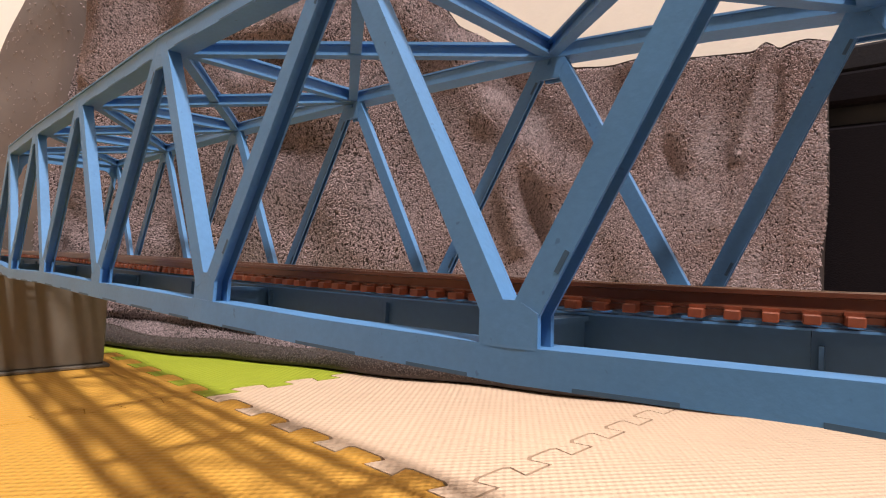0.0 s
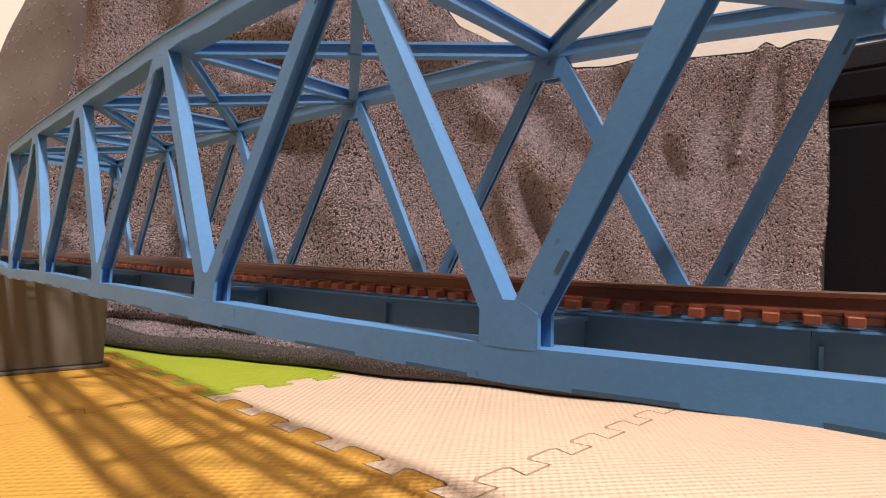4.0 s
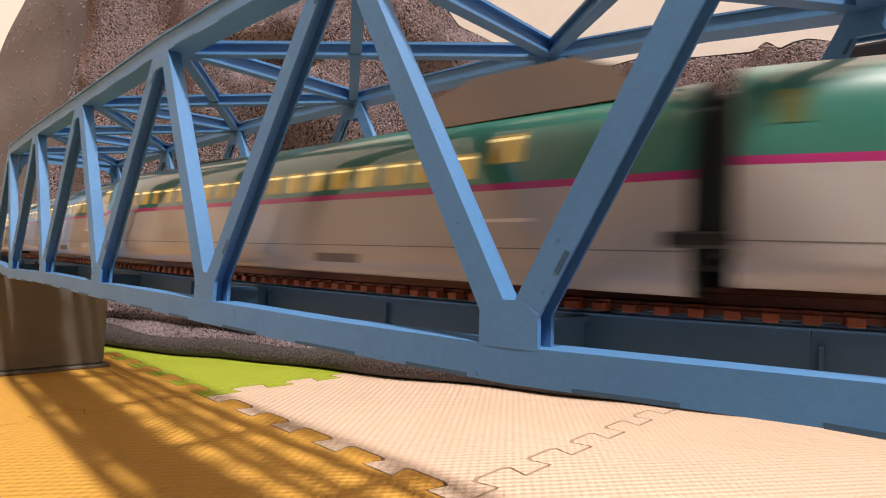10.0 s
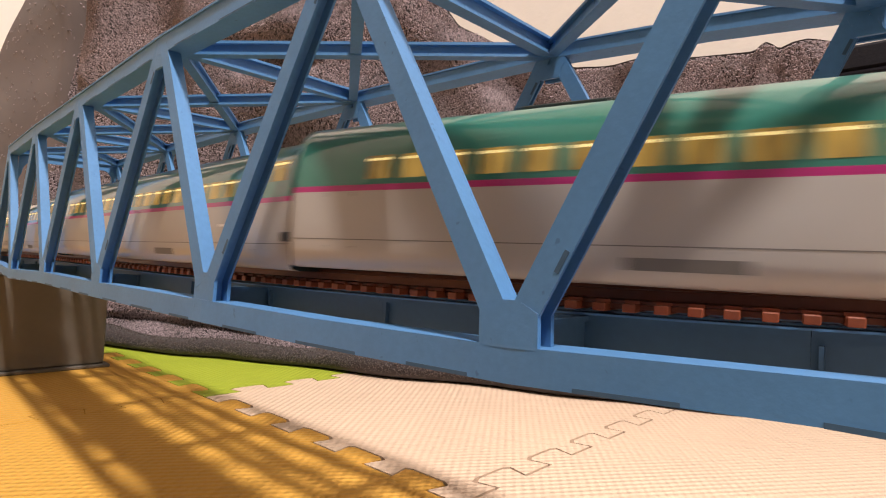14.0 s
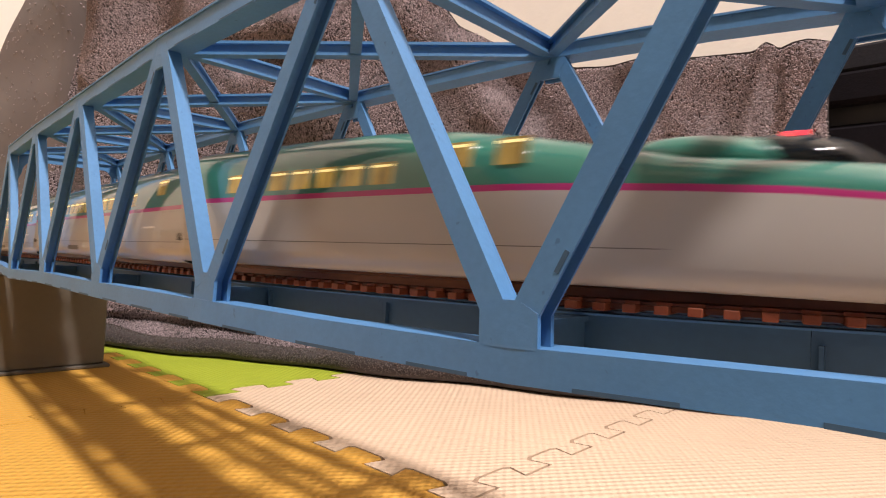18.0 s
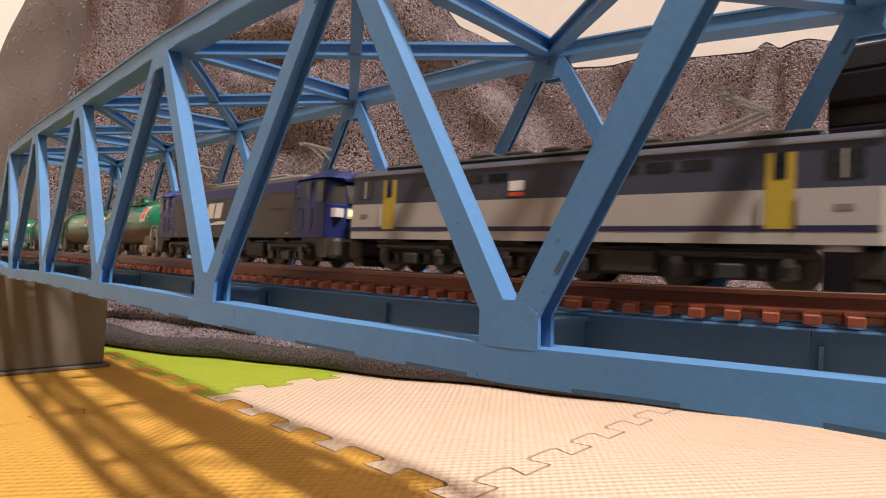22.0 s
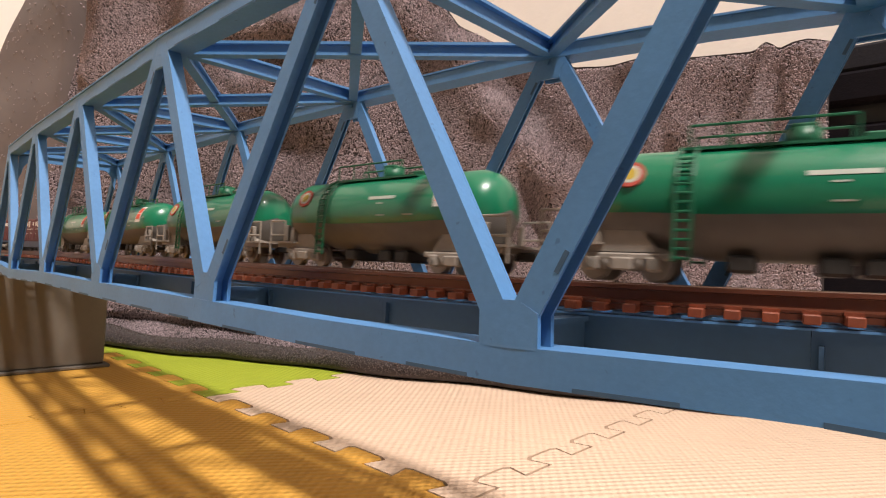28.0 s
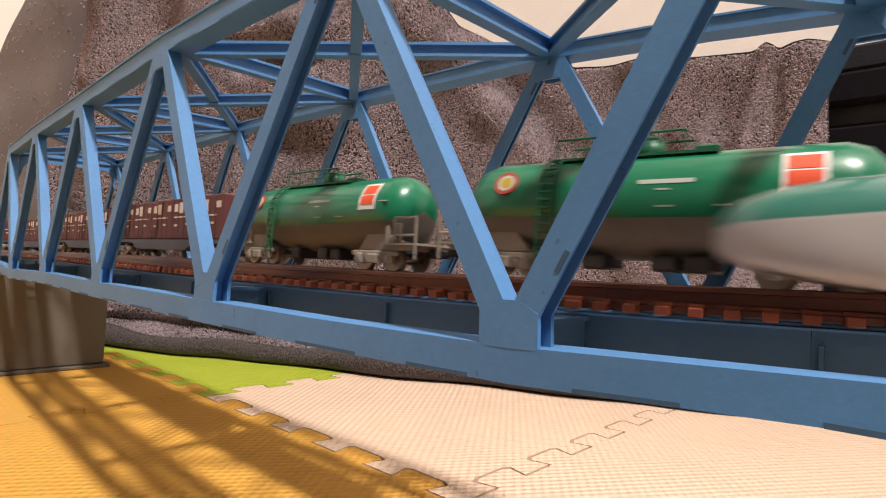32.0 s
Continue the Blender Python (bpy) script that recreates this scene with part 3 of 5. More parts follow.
# folds of the cloth: from and to along it and up it, half width, height
FOLDS = [
    (0.099, 0.06, 0.116, 0.40, 0.0055, -0.026), (0.132, 0.0, 0.150, 0.45, 0.014, 0.017),
    (0.205, 0.05, 0.190, 0.40, 0.016, -0.009), (0.255, 0.0, 0.225, 0.40, 0.018, 0.010),
    (0.250, 0.250, 0.345, 0.246, 0.0105, 0.017), (0.275, 0.227, 0.335, 0.223, 0.0065, -0.014),
    (0.290, 0.198, 0.375, 0.188, 0.015, 0.012), (0.305, 0.158, 0.350, 0.148, 0.013, -0.011),
    (0.360, 0.120, 0.420, 0.095, 0.020, 0.008), (0.405, 0.252, 0.447, 0.222, 0.011, 0.012),
    (0.447, 0.222, 0.475, 0.180, 0.010, 0.009), (0.475, 0.180, 0.500, 0.154, 0.010, 0.008),
    (0.500, 0.154, 0.535, 0.132, 0.010, 0.010), (0.478, 0.203, 0.505, 0.186, 0.008, -0.009),
    (0.505, 0.190, 0.545, 0.160, 0.008, 0.007), (0.440, 0.160, 0.470, 0.130, 0.020, 0.006),
    (0.486, 0.138, 0.497, 0.095, 0.006, 0.009), (0.499, 0.128, 0.514, 0.092, 0.0055, -0.008),
    (0.515, 0.130, 0.545, 0.040, 0.010, 0.011), (0.548, 0.205, 0.558, 0.180, 0.010, -0.008),
    (0.566, 0.205, 0.573, 0.165, 0.007, 0.008), (0.577, 0.172, 0.590, 0.140, 0.0065, -0.011),
    (0.592, 0.160, 0.612, 0.110, 0.010, 0.007), (0.557, 0.100, 0.600, 0.020, 0.014, 0.011),
    (0.637, 0.220, 0.625, 0.150, 0.0026, 0.0050), (0.625, 0.150, 0.622, 0.020, 0.0026, 0.0040),
    (0.615, 0.190, 0.605, 0.060, 0.006, -0.005), (0.645, 0.200, 0.638, 0.020, 0.0030, -0.0035),
    (0.0, 0.019, 0.67, 0.019, 0.004, -0.007),
]


def towel_surface(u, v):
    """Points of the cloth: u along it, v up from the floor."""
    n = 0.006 * np.sin(u * 23 + 0.6 * np.sin(v * 9)) * np.clip(v / 0.1, 0, 1) ** 0.5
    n += 0.0022 * np.sin(u * 61 + v * 23 + 1.0) + 0.0016 * np.sin(u * 35 - v * 70)
    for u0, v0, u1, v1, width, height in FOLDS:
        n += 0.72 * ridge(u, v, u0, v0, u1, v1, width, height)
    n += 0.0030 / (1 + np.exp(-(u - 0.654 + 0.05 * (v - 0.1)) / 0.0012))
    n += np.where(v < 0.02, (0.02 - v) * 0.4, 0)
    x = TOWEL_A.x + TOWEL_DIR.x * u + TOWEL_OUT.x * n
    y = TOWEL_A.y + TOWEL_DIR.y * u + TOWEL_OUT.y * n
    return np.stack([x, y, FLOOR + v + 0 * u], -1)


def mat_towel(name, colour):
    m = bpy.data.materials.new(name)
    m.use_nodes = True
    nt = m.node_tree
    b = nt.nodes["Principled BSDF"]
    co = nt.nodes.new("ShaderNodeTexCoord")
    geo = nt.nodes.new("ShaderNodeNewGeometry")
    n = nt.nodes.new("ShaderNodeTexNoise")
    n.inputs["Scale"].default_value = 30
    nt.links.new(co.outputs["Object"], n.inputs["Vector"])
    a = nt.nodes.new("ShaderNodeMath")
    a.operation = "MULTIPLY_ADD"
    nt.links.new(geo.outputs["Random Per Island"], a.inputs[0])
    a.inputs[1].default_value, a.inputs[2].default_value = 0.9, 0.52
    c = nt.nodes.new("ShaderNodeMath")
    c.operation = "MULTIPLY_ADD"
    nt.links.new(n.outputs["Fac"], c.inputs[0])
    c.inputs[1].default_value, c.inputs[2].default_value = 0.4, 0.8
    d = nt.nodes.new("ShaderNodeMath")
    d.operation = "MULTIPLY"
    nt.links.new(a.outputs[0], d.inputs[0])
    nt.links.new(c.outputs[0], d.inputs[1])
    s = nt.nodes.new("ShaderNodeVectorMath")
    s.operation = "SCALE"
    s.inputs[0].default_value = colour
    nt.links.new(d.outputs[0], s.inputs["Scale"])
    nt.links.new(s.outputs[0], b.inputs["Base Color"])
    b.inputs["Roughness"].default_value = 0.9
    b.inputs["Sheen Weight"].default_value = 0.25
    return m


TOWEL = mat_towel("towel_terry", (0.300, 0.238, 0.254))
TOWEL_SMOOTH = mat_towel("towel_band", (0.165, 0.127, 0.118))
# the same cloth, its colour darkened for the shade between the loops
TOWEL_SHADED = mat_towel("towel_ground_shaded", (0.062, 0.048, 0.051))


# hem loops: the terry darkened for the shade along the towel's foot
TOWEL_HEM_SHADED = mat_towel("towel_hem_shaded", (0.085, 0.066, 0.062))


def hem_radius(u):
    return 0.0070 + 0.0012 * np.sin(u * 17) + 0.0008 * np.sin(u * 50)


def towel():
    tw = empty("towel", "brown-grey terry towel hung in folds behind the bridge", "towel")
    nu, nv = 300, 130
    U, V = np.meshgrid(np.linspace(0, TOWEL_LEN, nu), np.linspace(0, 1, nv))
    V = V * towel_top(U)
    U = np.maximum(U, towel_left(V))
    P = towel_surface(U, V).reshape(-1, 3)
    back = P.copy()
    back[:, 0] -= TOWEL_OUT.x * 0.004
    back[:, 1] -= TOWEL_OUT.y * 0.004
    idx = np.arange(nu * nv).reshape(nv, nu)
    f = np.stack([idx[:-1, :-1], idx[:-1, 1:], idx[1:, 1:], idx[1:, :-1]], -1).reshape(-1, 4)
    rim = np.concatenate([idx[0], idx[1:, -1], idx[-1, -2::-1], idx[-2:0:-1, 0]])
    rq = np.stack([rim, np.roll(rim, -1), np.roll(rim, -1) + nu * nv, rim + nu * nv], -1)
    me = bpy.data.meshes.new("cloth")
    me.from_pydata(np.vstack([P, back]).tolist(), [], np.vstack([f, f[:, ::-1] + nu * nv, rq]).tolist())
    me.materials.append(TOWEL_SHADED)
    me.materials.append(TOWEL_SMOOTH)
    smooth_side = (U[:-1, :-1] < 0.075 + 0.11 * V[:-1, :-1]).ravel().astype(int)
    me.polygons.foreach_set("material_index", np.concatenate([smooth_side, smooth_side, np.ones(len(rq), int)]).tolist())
    me.polygons.foreach_set("use_smooth", [True] * len(me.polygons))
    ob = new("cloth", me)
    ob.parent = tw
    # terry loops: small bent tufts all over the front
    rng = np.random.default_rng(5)
    n = 520000
    u = rng.uniform(0.0, TOWEL_LEN, n)
    v = rng.uniform(0.0, 1.0, n) * np.minimum(towel_top(u), 0.36)
    ok = (u > towel_left(v)) & (u < TOWEL_LEN - 0.002) & (v < towel_top(u) - 0.0008) & ((u > 0.075 + 0.11 * v) | (rng.uniform(0, 1, n) < 0.02))
    u, v = u[ok], v[ok]
    n = len(u)
    p = towel_surface(u, v)
    e = 0.001
    du, dv = towel_surface(u + e, v) - p, towel_surface(u, v + e) - p
    keep = rng.uniform(0, 1.55, n) < np.linalg.norm(np.cross(du, dv), axis=1) / (e * e)     # even over the cloth
    u, v, p, du, dv = u[keep], v[keep], p[keep], du[keep], dv[keep]
    n = len(u)
    du /= np.linalg.norm(du, axis=1)[:, None]
    dv /= np.linalg.norm(dv, axis=1)[:, None]
    nn = np.cross(du, dv)
    ang = rng.normal(-1.3, 0.40, n) + 0.6 * np.sin(u * 95 + 2 * np.sin(v * 60)) + 0.4 * np.sin(v * 120)
    along = du * np.cos(ang)[:, None] + dv * np.sin(ang)[:, None]
    side = np.cross(nn, along)
    ln = rng.uniform(0.0018, 0.0033, n)[:, None]
    wd = rng.uniform(0.00023, 0.00038, n)[:, None]
    b0 = p - nn * 0.0002
    hi = rng.uniform(0.0007, 0.0018, n)[:, None]
    verts = np.stack([b0 - side * wd, b0 + side * wd, b0 + along * ln * 0.45 + nn * hi + side * wd * 1.1,
                      b0 + along * ln * 0.45 + nn * hi - side * wd * 1.1, b0 + along * ln + nn * 0.0003], 1).reshape(-1, 3)
    k = np.arange(n)[:, None] * 5
    tris = np.concatenate([k + np.array([[0, 1, 2]]), k + np.array([[0, 2, 3]]), k + np.array([[3, 2, 4]])])
    me = bpy.data.meshes.new("terry_surface")
    me.from_pydata(verts.tolist(), [], tris.tolist())
    me.materials.append(TOWEL)
    lo = new("terry_surface", me)
    lo.parent = tw
    tagged(lo, kind="stuff")
    # the same loops, finer, on the rolled hem
    n = 16000
    u, a = rng.uniform(0.0, TOWEL_LEN, n), rng.uniform(-0.5, 2.6, n)
    c = towel_surface(u, 0 * u)
    r = hem_radius(u)
    out = np.array((TOWEL_OUT.x, TOWEL_OUT.y, 0.0))
    nn = np.cos(a)[:, None] * out + np.sin(a)[:, None] * np.array((0, 0, 1.0))
    p = c + (0.004 + 1.3 * r * np.cos(a))[:, None] * out
    p[:, 2] = FLOOR + r + 0.0002 + r * np.sin(a)
    tang = np.array((TOWEL_DIR.x, TOWEL_DIR.y, 0.0))
    ang = rng.normal(0.3, 0.8, n)[:, None]
    along = np.cos(ang) * tang + np.sin(ang) * np.cross(nn, tang)
    side = np.cross(nn, along)
    ln, wd = rng.uniform(0.0010, 0.0020, n)[:, None], rng.uniform(0.0002, 0.0004, n)[:, None]
    verts = np.stack([p - side * wd, p + side * wd, p + along * ln * 0.5 + nn * 0.0009 + side * wd, p + along * ln * 0.5 + nn * 0.0009 - side * wd, p + along * ln + nn * 0.0003], 1).reshape(-1, 3)
    k = np.arange(n)[:, None] * 5
    tris = np.concatenate([k + np.array([[0, 1, 2]]), k + np.array([[0, 2, 3]]), k + np.array([[3, 2, 4]])])
    me = bpy.data.meshes.new("hem_surface")
    me.from_pydata(verts.tolist(), [], tris.tolist())
    me.materials.append(TOWEL_HEM_SHADED)
    lo = new("hem_surface", me)
    lo.parent = tw
    tagged(lo, kind="stuff")
    # rolled hem on the floor along the foot
    bm = bmesh.new()
    rings = []
    for i in range(150):
        uu = TOWEL_LEN * i / 149
        c = towel_surface(np.array([uu]), np.array([0.0]))[0]
        r = float(hem_radius(uu))
        rings.append([bm.verts.new((c[0] + TOWEL_OUT.x * (0.004 + 1.3 * r * math.cos(a)), c[1] + TOWEL_OUT.y * (0.004 + 1.3 * r * math.cos(a)),
                                    FLOOR + r + 0.0002 + r * math.sin(a))) for a in [2 * math.pi * j / 12 for j in range(12)]])
    for i in range(149):
        for j in range(12):
            bm.faces.new((rings[i][j], rings[i + 1][j], rings[i + 1][(j + 1) % 12], rings[i][(j + 1) % 12])).smooth = True
    bm.faces.new(rings[0]), bm.faces.new(rings[-1])
    bmesh.ops.recalc_face_normals(bm, faces=bm.faces[:])
    part("hem", bm, TOWEL_SHADED, tw, "rolled hem of the towel on the floor")


towel()


def dark_box():
    """Dark fabric storage box with a lid, behind the towel."""
    ob = empty("storage_box", "dark navy fabric storage box with a deep lid", "storage box", m=pose(0.095, 0.452, FLOOR))
    bm = bmesh.new()
    box(bm, -0.2, 0.2, -0.104, 0.104, 0.0, 0.1725, bevel=0.003)
    part("body", bm, BLACKFAB, ob)
    bm = bmesh.new()
    box(bm, -0.198, 0.198, -0.098, 0.098, 0.1715, 0.186)
    part("lid_gap", bm, BLACK, ob)
    bm = bmesh.new()
    box(bm, -0.205, 0.205, -0.108, 0.108, 0.184, 0.203, bevel=0.002)
    part("lid_rim", bm, BLACKFAB, ob)
    bm = bmesh.new()
    box(bm, -0.203, 0.203, -0.106, 0.106, 0.2032, 0.219, bevel=0.002)
    part("lid_top", bm, BLACKLID, ob)


dark_box()


def smartphone():
    """The filming phone, unseen and added to shade the near bridge: on its long edge on the mat, just behind the lens,
    its body away from the bridge.
    """
    ph = empty("smartphone", "unseen black phone added to shade the near bridge", "smartphone",
               m=pose(EYE[0] + 0.009 * math.sin(YAW), EYE[1] - 0.009 * math.cos(YAW), FLOOR, 0, 0, math.degrees(YAW)))
    bm = bmesh.new()
    box(bm, -0.138, 0.017, -0.0040, 0.0040, 0.0, 0.0840, bevel=0.0012)
    part("body", bm, BLACK, ph)
    bm = bmesh.new()
    box(bm, -0.133, 0.012, -0.0044, -0.0039, 0.005, 0.0790)
    part("screen", bm, material("phone_screen", (0.01, 0.01, 0.012), 0.06, vary=0.02), ph)


smartphone()

# ---- trains ----
E5_WHITE = material("train_white", (0.43, 0.407, 0.388), 0.34, vary=0.04, scale=120, coat=0.3)
E5_PINK = material("train_pink", (0.40, 0.022, 0.16), 0.3, vary=0.05, coat=0.3)
E5_GREEN = material("train_green", (0.030, 0.170, 0.130), 0.28, vary=0.06, scale=120, coat=0.9)
E5_DARK = material("gangway_green", (0.003, 0.011, 0.009), 0.6)


def mat_pane(name):
    """Amber-lit window: upright streaks of seats and lamp light behind the pane."""
    m = bpy.data.materials.new(name)
    m.use_nodes = True
    nt = m.node_tree
    b = nt.nodes["Principled BSDF"]
    co = nt.nodes.new("ShaderNodeTexCoord")
    mp = nt.nodes.new("ShaderNodeMapping")
    mp.inputs["Scale"].default_value = (900, 60, 130)
    n = nt.nodes.new("ShaderNodeTexNoise")
    n.inputs["Scale"].default_value, n.inputs["Detail"].default_value = 1.0, 3
    ramp = nt.nodes.new("ShaderNodeValToRGB")
    ramp.color_ramp.elements[0].position, ramp.color_ramp.elements[0].color = 0.36, (0.10, 0.055, 0.012, 1)
    ramp.color_ramp.elements[1].position, ramp.color_ramp.elements[1].color = 0.68, (0.62, 0.36, 0.075, 1)
    nt.links.new(co.outputs["Object"], mp.inputs["Vector"])
    nt.links.new(mp.outputs[0], n.inputs["Vector"])
    nt.links.new(n.outputs["Fac"], ramp.inputs["Fac"])
    nt.links.new(ramp.outputs["Color"], b.inputs["Emission Color"])
    b.inputs["Emission Strength"].default_value = 0.85
    b.inputs["Base Color"].default_value = (0.06, 0.045, 0.02, 1)
    b.inputs["Roughness"].default_value = 0.15
    return m


PANE_LIT = mat_pane("lit_window")
TUBE_LIT = material("cabin_light", (0.8, 0.7, 0.4), 0.3, emit=(1.0, 0.76, 0.30, 1.0))
PANE_DIM = material("dim_window", (0.035, 0.075, 0.040), 0.2, vary=0.3, scale=500, emit=(0.8, 0.6, 0.12, 0.08))
GLASS_DARK = material("dark_glass", (0.012, 0.014, 0.016), 0.08, vary=0.1)
SHIELD = material("roof_shield", (0.20, 0.155, 0.125), 0.55, vary=0.05)
SEAM = material("panel_seam", (0.16, 0.15, 0.14), 0.6)
TAIL_RED = material("red_tail_light", (0.6, 0.03, 0.03), 0.3, emit=(1.0, 0.05, 0.06, 2.5))
HEADLIGHT = material("white_headlight", (0.8, 0.9, 0.85), 0.2, emit=(0.80, 1.0, 0.90, 7.0))
LAMPY = material("yellow_headlight", (0.8, 0.6, 0.2), 0.2, emit=(1.0, 0.66, 0.24, 2.2))
WHEEL_DARK = material("wheel_dark", (0.085, 0.074, 0.064), 0.4, metal=0.5, vary=0.25, scale=900)
WHEEL = material("wheel_metal", (0.33, 0.29, 0.25), 0.4, metal=0.7, vary=0.25, scale=900)
TAN = material("bogie_grey", (0.28, 0.245, 0.21), 0.55, vary=0.22, scale=700)
TANKG = material("tank_green", (0.006, 0.160, 0.078), 0.30, vary=0.10, scale=160, coat=0.3, stain=0.08)
TANKB = material("tank_grey", (0.128, 0.118, 0.108), 0.5, vary=0.18, scale=260, stain=0.2, stain_scale=50)
LADDER = material("ladder_green", (0.008, 0.115, 0.055), 0.45, vary=0.12)
SIGN_RED = material("sign_orange_red", (0.75, 0.085, 0.025), 0.45)
WHITE = material("marking_white", (0.75, 0.72, 0.68), 0.5)
EMBLEM_RED = material("emblem_red", (0.36, 0.050, 0.030), 0.5)
LETTERING = material("lettering_white", (0.42, 0.46, 0.40), 0.5)
YELLOW = material("door_yellow", (0.42, 0.30, 0.03), 0.45, vary=0.08)
NAVY = material("loco_slate_blue", (0.038, 0.044, 0.070), 0.45, vary=0.12, scale=300)
CREAM = material("loco_cream", (0.38, 0.35, 0.32), 0.42, vary=0.06, scale=200)
NAVYLINE = material("loco_navy_line", (0.018, 0.020, 0.060), 0.4)
ROOFGREY = material("roof_grey", (0.17, 0.155, 0.135), 0.6, vary=0.2, scale=400)
LOCOBLUE = material("loco_blue", (0.009, 0.019, 0.120), 0.4, vary=0.1, scale=300)
LOCOGREY = material("loco_grey", (0.052, 0.047, 0.045), 0.5, vary=0.14, scale=300)
CONTAINER = material("container_maroon", (0.105, 0.028, 0.030), 0.55, vary=0.14, scale=250, random_tint=0.12)
WAGON = material("wagon_slate", (0.075, 0.085, 0.12), 0.55, vary=0.15)
CABBLUE = material("cab_roof_blue", (0.015, 0.038, 0.27), 0.35, vary=0.08, scale=300)
CABGLASS = material("cab_glass", (0.050, 0.047, 0.040), 0.12, vary=0.25, scale=250)
TAN_DARK = material("bogie_dark_grey", (0.056, 0.049, 0.043), 0.5, vary=0.25, scale=600)
PANTO = material("pantograph_grey", (0.23, 0.21, 0.185), 0.5, metal=0.3, vary=0.15)


def loft(bm, rings, mats_of, caps=(None, None), smooth=True, closed=False):
    """Skin over rings of points; mats_of(j) gives the material of strip j."""
    vr = [[bm.verts.new(p) for p in r] for r in rings]
    for i in range(len(vr) - 1):
        for j in range(len(vr[i]) - 1):
            f = bm.faces.new((vr[i][j], vr[i + 1][j], vr[i + 1][j + 1], vr[i][j + 1]))
            f.material_index, f.smooth = mats_of(j), smooth
        if closed:
            bm.faces.new((vr[i][-1], vr[i + 1][-1], vr[i + 1][0], vr[i][0]))
    for r, c in ((vr[0], caps[0]), (vr[-1], caps[1])):
        if c is not None:
            f = bm.faces.new(r if c >= 0 else r[::-1])
            f.material_index = abs(c)
    bmesh.ops.recalc_face_normals(bm, faces=bm.faces[:])


def bogie(parent, x, base=0.0170, frame_mat=DARKGREY, wheel_r=0.0030, gauge=0.0045, w=0.0085, wheel_mat=WHEEL, bar=(0.0028, 0.0044)):
    bm = bmesh.new()
    for sy in (-1, 1):
        box(bm, x - base / 2 - 0.003, x + base / 2 + 0.003, sy * w - 0.0006, sy * w + 0.0006, *bar, bevel=0.0003)
        box(bm, x - 0.002, x + 0.002, sy * w - 0.0012, sy * w + 0.0012, 0.0018, 0.0042, bevel=0.0003)
        for dx in (-base / 2, base / 2):
            box(bm, x + dx - 0.0013, x + dx + 0.0013, sy * w - 0.001, sy * w + 0.001, 0.0016, 0.0044, bevel=0.0004)
            tube(bm, (x + dx * 0.55, sy * w, 0.0019), (x + dx * 0.55, sy * w, 0.0042), 0.0006)
    box(bm, x - 0.0015, x + 0.0015, -w, w, 0.0032, 0.0044)
    b = part("bogie", bm, frame_mat, parent)
    for sy in (-1, 1):
        for dx in (-base / 2, base / 2):
            cp = bmesh.new()
            tube(cp, (x + dx, sy * (w + 0.0009), wheel_r), (x + dx, sy * (w + 0.0014), wheel_r), 0.0008, 10)
            part("axle_cover", cp, PANTO if frame_mat is TAN else TAN_DARK, b)
    for dx in (-base / 2, base / 2):
        bm = bmesh.new()
        for sy in (-1, 1):
            tube(bm, (x + dx, sy * gauge, wheel_r + 0.00005), (x + dx, sy * (gauge + 0.0013), wheel_r + 0.00005), wheel_r, 18)
            tube(bm, (x + dx, sy * (gauge - 0.0004), wheel_r + 0.00005), (x + dx, sy * gauge, wheel_r + 0.00005), wheel_r + 0.0004, 18)
            tube(bm, (x + dx, sy * (gauge + 0.0013), wheel_r), (x + dx, sy * (gauge + 0.0017), wheel_r), 0.0010, 10)
        tube(bm, (x + dx, -gauge, wheel_r), (x + dx, gauge, wheel_r), 0.0006)
        part("wheelset", bm, wheel_mat, b)
    return b


def seg_box(name, parent, mat, *b, bevel=0.0, label=""):
    bm = bmesh.new()
    box(bm, *b, bevel=bevel)
    return part(name, bm, mat, parent, label)


# -- high-speed train: half section as (y, z), with the colour of the strip above each point
SEC_RAW = ((0.0088, 0.0006, 0), (0.0104, 0.0010, 0), (0.0109, 0.0040, 0), (0.01112, 0.0070, 0), (0.01115, 0.0100, 0), (0.01112, 0.0138, 1),
       (0.01108, 0.0148, 2), (0.01085, 0.0165, 2), (0.0103, 0.0192, 2), (0.0092, 0.0216, 2), (0.0070, 0.0233, 2), (0.0040, 0.0241, 2), (0.0, 0.0243, 2))


def car_z(z):
    """Heights of the car body: the part over the stripe is tall, the skirt hangs low."""
    return z - 0.0012 if z <= 0.0148 else 0.0136 + (z - 0.0148) * 1.3


SEC = tuple((y, car_z(z), c) for y, z, c in SEC_RAW)
E5_LEN = 0.1688


def sec_y(z):
    return float(np.interp(z, [p[1] for p in SEC], [p[0] for p in SEC]))


def ring_at(x, hf=1.0, wf=1.0, z0=-0.0006):
    left = [(x, y * wf, z0 + (z + 0.0006) * hf) for y, z, c in SEC]
    right = [(x, -y * wf, z0 + (z + 0.0006) * hf) for y, z, c in SEC[-2::-1]]
    return left + right


def nose_ring(x, top, border, low, wf):
    """The car's section with its top, colour border and underside moved."""
    s0, sb, st = SEC[0][1], SEC[6][1], SEC[-1][1]
    pts = []
    for y, z, c in SEC:
        q = low + (z - s0) / (sb - s0) * (border - low) if z <= sb else border + (z - sb) / (st - sb) * (top - border)
        pts.append((x, y * wf, q))
    return pts + [(x, -y, z) for x, y, z in pts[-2::-1]]


def strip_mat(j):
    n = len(SEC) - 1
    return SEC[j][2] if j < n else SEC[2 * n - 1 - j][2]


